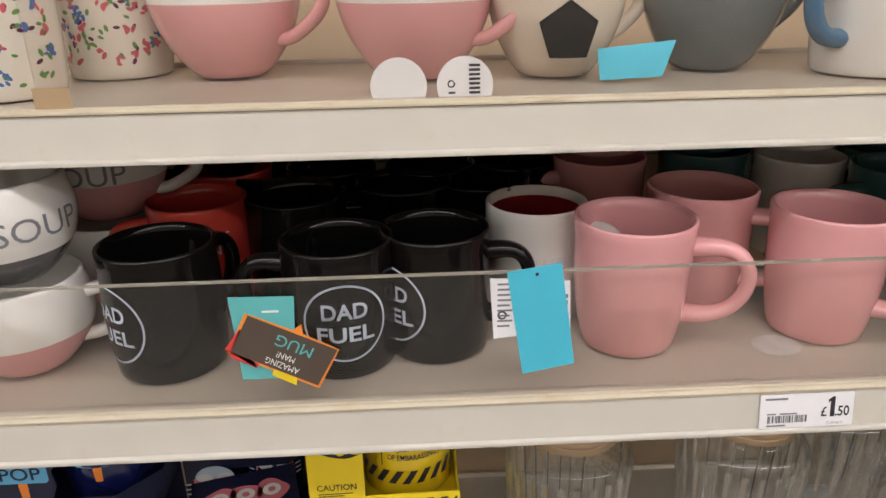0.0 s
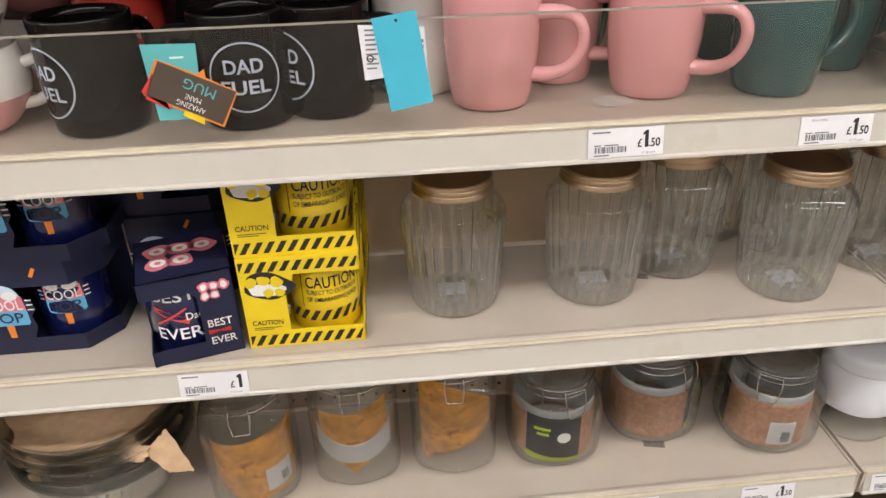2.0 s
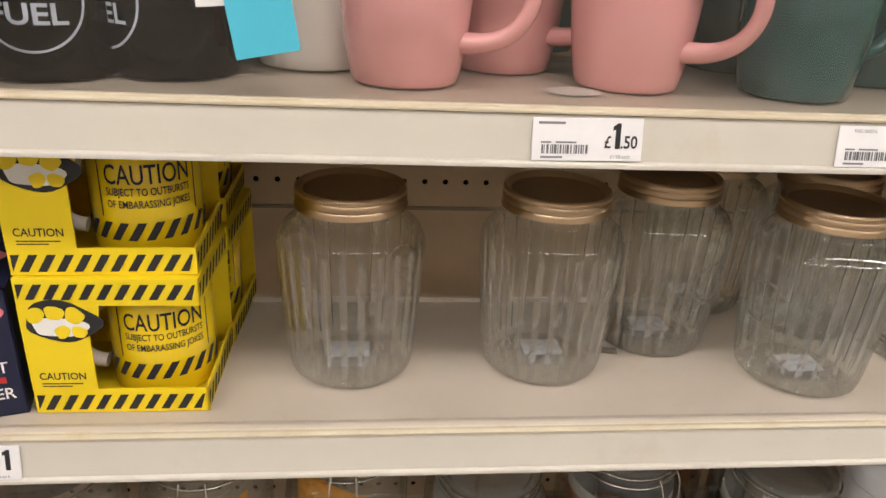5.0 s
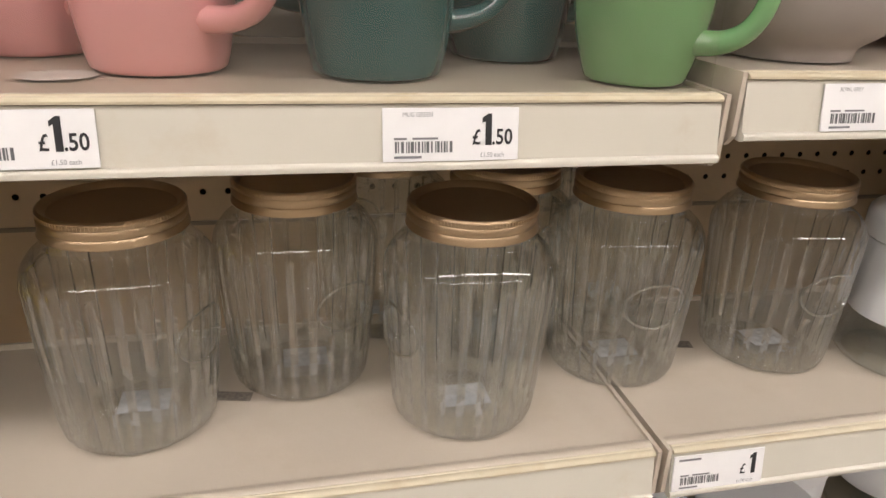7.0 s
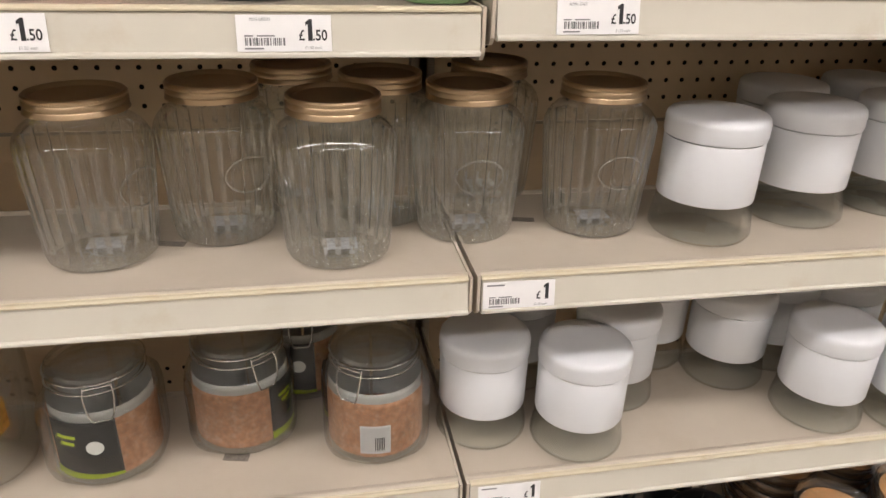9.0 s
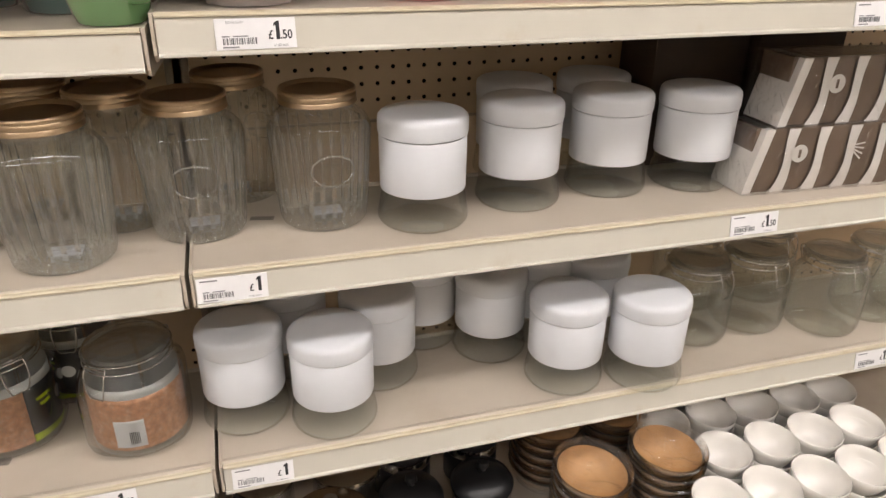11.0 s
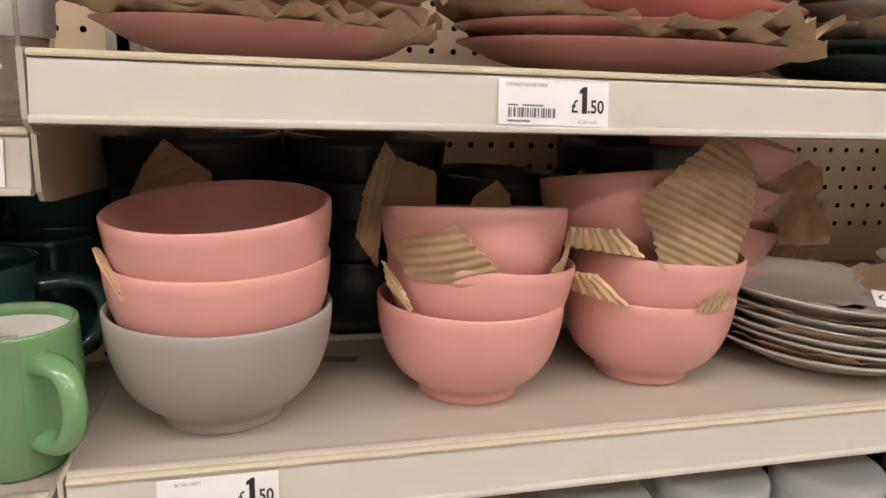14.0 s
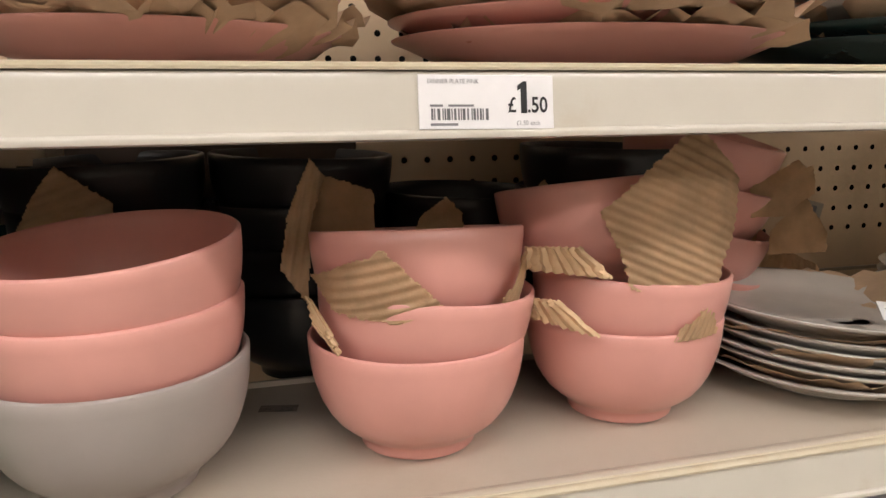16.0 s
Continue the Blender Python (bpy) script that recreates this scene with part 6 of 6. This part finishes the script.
def crisp_jar(m, mode):
    """A taller square jar with a loose orange printed insert."""
    t = thing("square_jar", m, "square glass jar with an orange printed paper insert", "storage jar", "square jars")
    t.scale = (1.16, 1.16, 1.0)
    o = [(0, 0.004), (0.034, 0.003), (0.043, 0.0), (0.0495, 0.004), (0.0515, 0.012), (0.0515, 0.125), (0.050, 0.138), (0.046, 0.148), (0.0425, 0.153), (0.0425, 0.165), (0.0415, 0.166)]
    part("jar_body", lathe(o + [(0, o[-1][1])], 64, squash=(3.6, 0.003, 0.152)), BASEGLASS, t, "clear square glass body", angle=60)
    part("lid", lathe([(0, 0.181), (0.036, 0.1805), (0.044, 0.178), (0.0455, 0.173), (0.0455, 0.168), (0.041, 0.1665), (0.0, 0.1665)], 48), GLASS, t, angle=55)
    tb = [tube([(0.044 * math.cos(a), 0.044 * math.sin(a), 0.158) for a in [2 * math.pi * q / 32 for q in range(32)]], 0.0009, 6, closed=True)]
    tb.append(tube([(-0.010, -0.046, 0.168), (-0.011, -0.050, 0.150), (-0.009, -0.051, 0.132), (0.009, -0.051, 0.132), (0.011, -0.050, 0.150), (0.010, -0.046, 0.168)], 0.0009, 6))
    part("wire_bail", join(tb), WIRE, t, "bent steel wire clasp", angle=80)
    if mode == 0:
        part("insert", arc_sheet(0.0455, -75, 95, 0.010, 0.118, lambda u, a, b: (a + 0.035 * max(0, 1 - u * 3), b - 0.03 * max(0, 0.6 - u))), CRISP, t, "orange tortilla-print paper", angle=80)
        part("barcode_label", arc_sheet(0.0468, 20, 62, 0.022, 0.060), PAPER, t, "white barcode label", angle=80)
        part("barcode", join([wrap(boxm(-0.005 + 0.002 * q, -0.004 + 0.002 * q, -0.0001, 0, 0.030, 0.045), 0.0468, radians(48), 0, 0.001) for q in range(5)]), INK, t, smooth=False)
    elif mode == 1:
        part("insert", arc_sheet(0.0455, -60, 55, 0.022, 0.140, lambda u, a, b: (a + 0.05 * abs(2 * u - 1), b - 0.02 * (1 - u))), CRISP, t, "orange tortilla-print paper", angle=80)
        part("paper_back", arc_sheet(0.0468, -70, 60, 0.055, 0.095, lambda u, a, b: (a - 0.012 * math.sin(math.pi * u), b - 0.02 * math.sin(math.pi * u))), WHITEWRAP, t, "white back of the folded insert", angle=80)
    else:
        part("insert", arc_sheet(0.0455, -62, 70, 0.022, 0.165, lambda u, a, b: (a + (0.045 * u if u > 0.2 else -0.006), b - 0.06 * u * u)), CRISP, t, "orange tortilla-print paper", angle=80)
    return t


crisp_jar(pose(-0.176, 0.095, D, 0, 0, 4), 0)
crisp_jar(pose(-0.037, 0.115, D, 0, 0, 0), 1)
crisp_jar(pose(0.100, 0.120, D, 0, 0, -3), 2)

# nested glass bowls with card between them
GREENGL = glass_mat("greenish_bowl_glass", tint=(0.965, 0.985, 0.975), bend=0.2, ior=1.1, face=0.05, light_haze=0.006, falloff=1.8)
for k in range(5):
    s = thing("glass_bowl", pose(-0.365, 0.098, D + 0.0175 * k, 0, 2.5, 0), "clear glass mixing bowl in a nested stack", "bowl", "glass mixing bowls")
    o = [(0, 0.003), (0.052, 0.0), (0.058, 0.002), (0.072, 0.022), (0.088, 0.050), (0.101, 0.076), (0.1085, 0.098), (0.112, 0.104), (0.113, 0.107), (0.110, 0.1075), (0.105, 0.099), (0.097, 0.076), (0.084, 0.050), (0.068, 0.023), (0.055, 0.006), (0.0, 0.006)]
    part("body", lathe(o, 64), GREENGL, s, angle=60)
    if k:
        interleaf(pose(-0.365, 0.098, D + 0.0175 * k + 0.072, 0, 2.5, 50 * k), 0.098, 60 + k, "ring of brown card between glass bowls", amp=0.006, mt_=CARD)
card(((-0.285, 0.02, 0.872), (-0.262, 0.018, 0.838), (-0.236, 0.030, 0.826), (-0.258, 0.035, 0.895)), "flap of brown card sticking out of glass bowls", waves=2, amp=0.0004, ragged=0.05, seed=31)
card(((-0.40, 0.03, 0.862), (-0.285, 0.01, 0.868), (-0.275, 0.02, 0.884), (-0.36, 0.04, 0.873)), "folded brown card on the glass bowls", waves=2, amp=0.0004, rough=0.004, ragged=0.05, seed=32)

# steamer in a clear bag
DARKPAN = mat("dark_nonstick_metal", (0.035, 0.032, 0.032), 0.35, 0.6, var=0.1)
s = thing("steamer_pan", pose(-0.640, 0.120, D), "dark perforated steamer pan in a clear bag", "pan")
part("pan_body", lathe([(0, 0.004), (0.075, 0.0), (0.085, 0.004), (0.098, 0.045), (0.100, 0.050), (0.096, 0.050), (0.083, 0.010), (0, 0.008)], 48), DARKPAN, s, angle=50)
part("steel_rim", lathe([(0.100, 0.050), (0.106, 0.052), (0.107, 0.068), (0.104, 0.070), (0.101, 0.068), (0.100, 0.050)], 56), mat("brushed_steel", (0.56, 0.50, 0.44), 0.3, 1.0, var=0.1), s, "shiny steel rim", angle=40)
part("perforated_lid", lathe([(0.103, 0.066), (0.095, 0.069), (0.0, 0.071), (0.0, 0.067), (0.1, 0.064)], 48), DARKPAN, s, angle=50)
dm = bmesh.new()
for i in range(-7, 8):
    for j in range(-7, 8):
        x, y = (i + 0.5 * (j % 2)) * 0.0125, j * 0.0115
        if math.hypot(x, y) < 0.092:
            bmesh.ops.create_cone(dm, cap_ends=True, segments=8, radius1=0.0042, radius2=0.0028, depth=0.002, matrix=Matrix.Translation((x, y, 0.0712)))
part("dimples", dm, mat("steel_dimple", (0.12, 0.11, 0.11), 0.3, 0.8, var=0.1), s, "rows of small raised dimples")
part("clear_bag", lathe([(0, 0.0005), (0.09, 0.0005), (0.112, 0.03), (0.116, 0.062), (0.110, 0.078), (0.07, 0.083), (0.0, 0.082)], 40), film_mat("poly_bag", gloss=0.08, bump=1.0, bump_scale=28, haze=0.03), s, "crinkled clear plastic bag", angle=80)

# ---- shelf E
BLUEMAT = mat("blue_woven_placemat", (0.007, 0.065, 0.17), 0.7, var=0.15, scale=120, bump=0.5, bump_scale=500)
for k in range(3):
    s = thing("round_placemat", pose(-0.270, 0.035 + 0.02 * k, E + 0.095 - 0.002 * k, 52, 0, 2 * k), "round blue woven placemat in clear wrap", "placemat", "round placemats")
    rings = []
    for q in range(15):
        rings += [(0.01 + q * 0.0095, 0.003), (0.0148 + q * 0.0095, 0.0042)]
    part("woven_disc", lathe([(0, 0.003)] + rings + [(0.152, 0.0015), (0.15, 0.0), (0, 0)], 64), BLUEMAT, s, angle=80)
    if k == 0:
        part("clear_wrap", wave_sheet((-0.17, -0.16, 0.007), (0.17, -0.16, 0.007), (0.175, 0.16, 0.007), (-0.175, 0.16, 0.007), rough=0.012, thick=0.0004, n=40, m=40), film_mat("placemat_wrap", gloss=0.03, bump=0.6, bump_scale=22, haze=0.008), s, "crinkled clear wrap")
CHARCOAL = mat("charcoal_box_card", (0.017, 0.017, 0.019), 0.55, var=0.08, scale=12, bump=0.05)
WHITEBOX = mat("white_box_card", (0.72, 0.71, 0.70), 0.5, var=0.03)
for x, w, mk in ((-0.065, 0.213, 0), (0.155, 0.222, 1)):
    s = thing("gift_box", pose(x, -0.062, E + 0.074, 33, 0, 1.5 if mk else 0), "flat charcoal box with white triangular corners", "box", "charcoal boxes")
    part("box_body", boxm(0, w, 0, 0.245, -0.03, 0.0, 0.002), CHARCOAL, s, smooth=False)
    for q, pts in enumerate((((0, 0), (0.065, 0), (0, 0.062)), ((w, 0), (w - 0.055, 0), (w, 0.062)))):
        bm = bmesh.new()
        bm.faces.new([bm.verts.new((a, b, 0.0008)) for a, b in pts])
        part("white_corner", bm, WHITEBOX, s, smooth=False)
    part("front_edge", boxm(0.002, w - 0.002, -0.0012, 0, -0.028, -0.002), WHITEBOX, s, smooth=False)
    if mk:
        part("silver_lettering", join([drop(boxm(0, 0.0018 + 0.001 * (q % 3), 0, 0.003 + 0.002 * (q % 4), 0, 0.0004), pose(0.05 + 0.021 * (q % 6) + 0.004 * math.sin(q * 5), 0.02 + 0.026 * (q // 6) + 0.006 * math.sin(q * 3), 0.0006, 0, 0, 14)) for q in range(24) if q % 5 != 2]), mat("silver_print", (0.10, 0.10, 0.105), 0.4, 0.5, var=0.3), s, "worn silver printed lines", smooth=False)
s = thing("box_flap", pose(0.383, -0.07, E + 0.10, 30, 0, 0), "teal card divider standing between boxes", "card divider")
part("flap", boxm(0, 0.035, 0, 0.19, -0.001, 0.001), mat("sea_green_card", (0.05, 0.33, 0.27), 0.5, var=0.05), s, smooth=False)
for x, y, z, r in ((0.425, -0.02, E + 0.075, 28), (0.43, -0.11, E + 0.03, 30)):
    s = thing("gift_box", pose(x, y, z, r, 0, -4), "plain charcoal box standing at a slant", "box", "charcoal boxes")
    part("box_body", boxm(0, 0.185, 0, 0.17, -0.03, 0.0, 0.002), CHARCOAL, s, smooth=False)
s = thing("wrapped_pack", pose(0.53, -0.02, E + 0.09, 20, 0, 0), "black goods in crinkled shiny plastic wrap", "wrapped pack")
part("contents", boxm(0, 0.10, 0, 0.14, -0.05, 0.0, 0.012), INK, s)
for k in range(3):
    part("wrap_fold", wave_sheet((-0.003, -0.01, 0.004 - 0.018 * k), (0.105, -0.01, 0.004 - 0.018 * k), (0.105, 0.15, 0.006 - 0.018 * k), (-0.003, 0.15, 0.006 - 0.018 * k), rough=0.012, thick=0.0005, seed=k), film_mat("black_wrap_film", gloss=0.12, bump=1.0, bump_scale=40, haze=0.02), s, "shiny crinkled film")
# cutlery tray
s = thing("cutlery_tray", pose(-0.66, -0.10, E), "kraft cardboard tray of bagged blue-handled cutlery", "cutlery")
part("tray", join([slab([(0, 0), (0.24, 0), (0.24, 0.28), (0, 0.28)], 0, 0.003), boxm(0, 0.24, 0.277, 0.28, 0, 0.16), boxm(0, 0.003, 0, 0.28, 0, 0.13), boxm(0.237, 0.24, 0, 0.28, 0, 0.145)]), PAPERBR, s, "kraft cardboard tray", smooth=False)
for k in range(13):
    part("cutlery_handle", drop(boxm(-0.006, 0.006, 0, 0.13, -0.002, 0.002, 0.0018), pose(0.016 + 0.0145 * k, 0.06 + 0.02 * (k % 3), 0.05 + 0.012 * (k % 2), 38, 0, 10 * math.sin(k * 2.2))), mat("blue_plastic_handle", (0.03, 0.11, 0.22), 0.3, var=0.15), s, "blue plastic handle")
for k in range(5):
    part("cutlery_bag", drop(wave_sheet((0, 0, 0.006), (0.045, 0, 0.006), (0.045, 0.15, 0.006), (0, 0.15, 0.006), rough=0.014, thick=0.0004, n=16, m=24, seed=k), pose(0.008 + 0.043 * k, 0.05, 0.06, 38, 0, 4 * k - 8)), film_mat("cutlery_film", gloss=0.12, bump=1.0, bump_scale=45, haze=0.06), s, "crinkled clear bag")
part("teal_card", drop(boxm(-0.03, 0.03, 0, 0.05, 0, 0.0006), pose(0.09, 0.17, 0.15, 35, 0, -22)), mat("dark_teal_print", (0.02, 0.10, 0.10), 0.4, var=0.4, scale=60), s, "dark teal header card", smooth=False)
part("white_label", drop(boxm(-0.026, 0.026, 0, 0.06, 0, 0.0006), pose(0.165, 0.10, 0.145, 35, 0, -24)), PAPER, s, "white barcode label", smooth=False)
part("label_print", drop(join([boxm(-0.015 + 0.004 * q, -0.0135 + 0.004 * q, 0.008, 0.036, 0.0008, 0.0010) for q in range(7)]), pose(0.165, 0.10, 0.145, 35, 0, -24)), INK, s, smooth=False)

# bay two, base shelf
CHROME = mat("chrome_metal", (0.7, 0.68, 0.65), 0.12, 1.0, var=0.05)
BLACKPL = mat("black_stoneware_gloss", (0.012, 0.012, 0.013), 0.3, var=0.1, bump=0.05)
for x, y, sc in ((0.705, 0.055, 0.8), (0.79, 0.060, 1.15), (0.83, 0.17, 1.1), (0.70, 0.17, 0.9)):
    s = thing("canister", pose(x, y, E), "glass canister with a shiny steel lid and knob", "canister", "glass canisters")
    part("canister_body", lathe([(0, 0.003), (0.044 * sc, 0.0), (0.050 * sc, 0.004), (0.050 * sc, 0.085), (0.047 * sc, 0.085), (0.047 * sc, 0.006), (0, 0.006)], 40), GLASS, s, angle=60)
    part("lid", lathe([(0, 0.098), (0.02 * sc, 0.0975), (0.045 * sc, 0.094), (0.0525 * sc, 0.090), (0.053 * sc, 0.084), (0.0, 0.084)], 40), mat("bronze_steel_lid", (0.50, 0.44, 0.36), 0.22, 1.0, var=0.1), s, "domed steel lid", angle=50)
    part("knob", lathe([(0.006, 0.098), (0.006, 0.106), (0.013, 0.109), (0.014, 0.120), (0.011, 0.124), (0, 0.1245)], 24), CHROME, s, "chrome knob", angle=50)
for x, y in ((0.915, 0.075), (1.03, 0.075), (0.975, -0.015), (0.93, 0.19), (1.05, 0.19)):
    s = thing("black_teapot", pose(x, y, E), "black cafetiere pot with a domed lid", "teapot", "black pots")
    part("body", lathe([(0, 0.003), (0.042, 0.0), (0.046, 0.004), (0.046, 0.075), (0.043, 0.08), (0, 0.08)], 40), BLACKPL, s, angle=50)
    part("chrome_band", lathe([(0.047, 0.06), (0.0478, 0.062), (0.0478, 0.076), (0.047, 0.078)], 40), CHROME, s, "chrome band", angle=50)
    part("lid", lathe([(0.050, 0.080), (0.050, 0.084), (0.044, 0.094), (0.028, 0.101), (0.010, 0.104), (0, 0.1045)], 40), BLACKPL, s, "domed black lid", angle=60)
    part("knob", lathe([(0.005, 0.104), (0.006, 0.109), (0.010, 0.114), (0.008, 0.122), (0, 0.124)], 20), BLACKPL, s, angle=60)
AMBER = mat("amber_card_lining", (0.52, 0.30, 0.13), 0.5, var=0.15, scale=40)
for x, y, n in ((1.175, 0.0, 6), (1.312, 0.012, 6), (1.16, 0.13, 6), (1.29, 0.15, 5)):
    for k in range(n):
        s = thing("glass_dessert_bowl", pose(x, y, E + 0.019 * k, 4, 3, 0), "glass bowl with brown card lining, wrapped", "bowl", "glass dessert bowls")
        part("body", lathe([(0, 0.003), (0.03, 0.0), (0.034, 0.002), (0.052, 0.022), (0.060, 0.042), (0.062, 0.050), (0.060, 0.051), (0.056, 0.042), (0.048, 0.023), (0.030, 0.006), (0, 0.006)], 48), GLASS, s, angle=60)
        if k == n - 1:
            part("lining", lathe([(0, 0.0075), (0.029, 0.0085), (0.046, 0.025), (0.053, 0.041)], 32), AMBER, s, "brown card lining", angle=70)
            part("film", drop(lathe([(0, 0.040), (0.03, 0.042), (0.055, 0.049)], 24), pose(0, 0, 0.003)), film_mat("bowl_film", gloss=0.1, bump=1.0, bump_scale=40, haze=0.02), s, "shiny cling film", angle=80)
        else:
            part("card_ring", lathe([(0.048, 0.026), (0.057, 0.044)], 32), AMBER, s, "brown card lining", angle=70)
WB = [(0, 0.004), (0.020, 0.003), (0.022, 0.0), (0.026, 0.001), (0.030, 0.008), (0.042, 0.024), (0.049, 0.042), (0.051, 0.052), (0.050, 0.053), (0.0475, 0.051), (0.045, 0.040), (0.038, 0.024), (0.026, 0.010), (0, 0.007)]
wb = None
for i in range(5):
    for j in range(4):
        x, y = 1.352 + 0.0875 * i + (0.0, 0.072, 0.017, 0.05)[j], -0.083 + 0.0905 * j
        if i == 4 and j % 2:
            continue
        for k in range(4):
            m = pose(x + 0.003 * math.sin(k * 4 + i), y, E + 0.0205 * k, 4 + 2 * math.sin(j + k), 2 * math.sin(i * 3 + j + k), 0)
            if wb is None:
                wb = thing("white_bowl", m, "small glossy white porcelain bowl in a stack", "bowl", "white bowls")
                part("body", lathe([(a * 0.87, z * 0.95) for a, z in WB], 40), WHITEGL, wb, angle=60)
            else:
                copy_thing(wb, m)
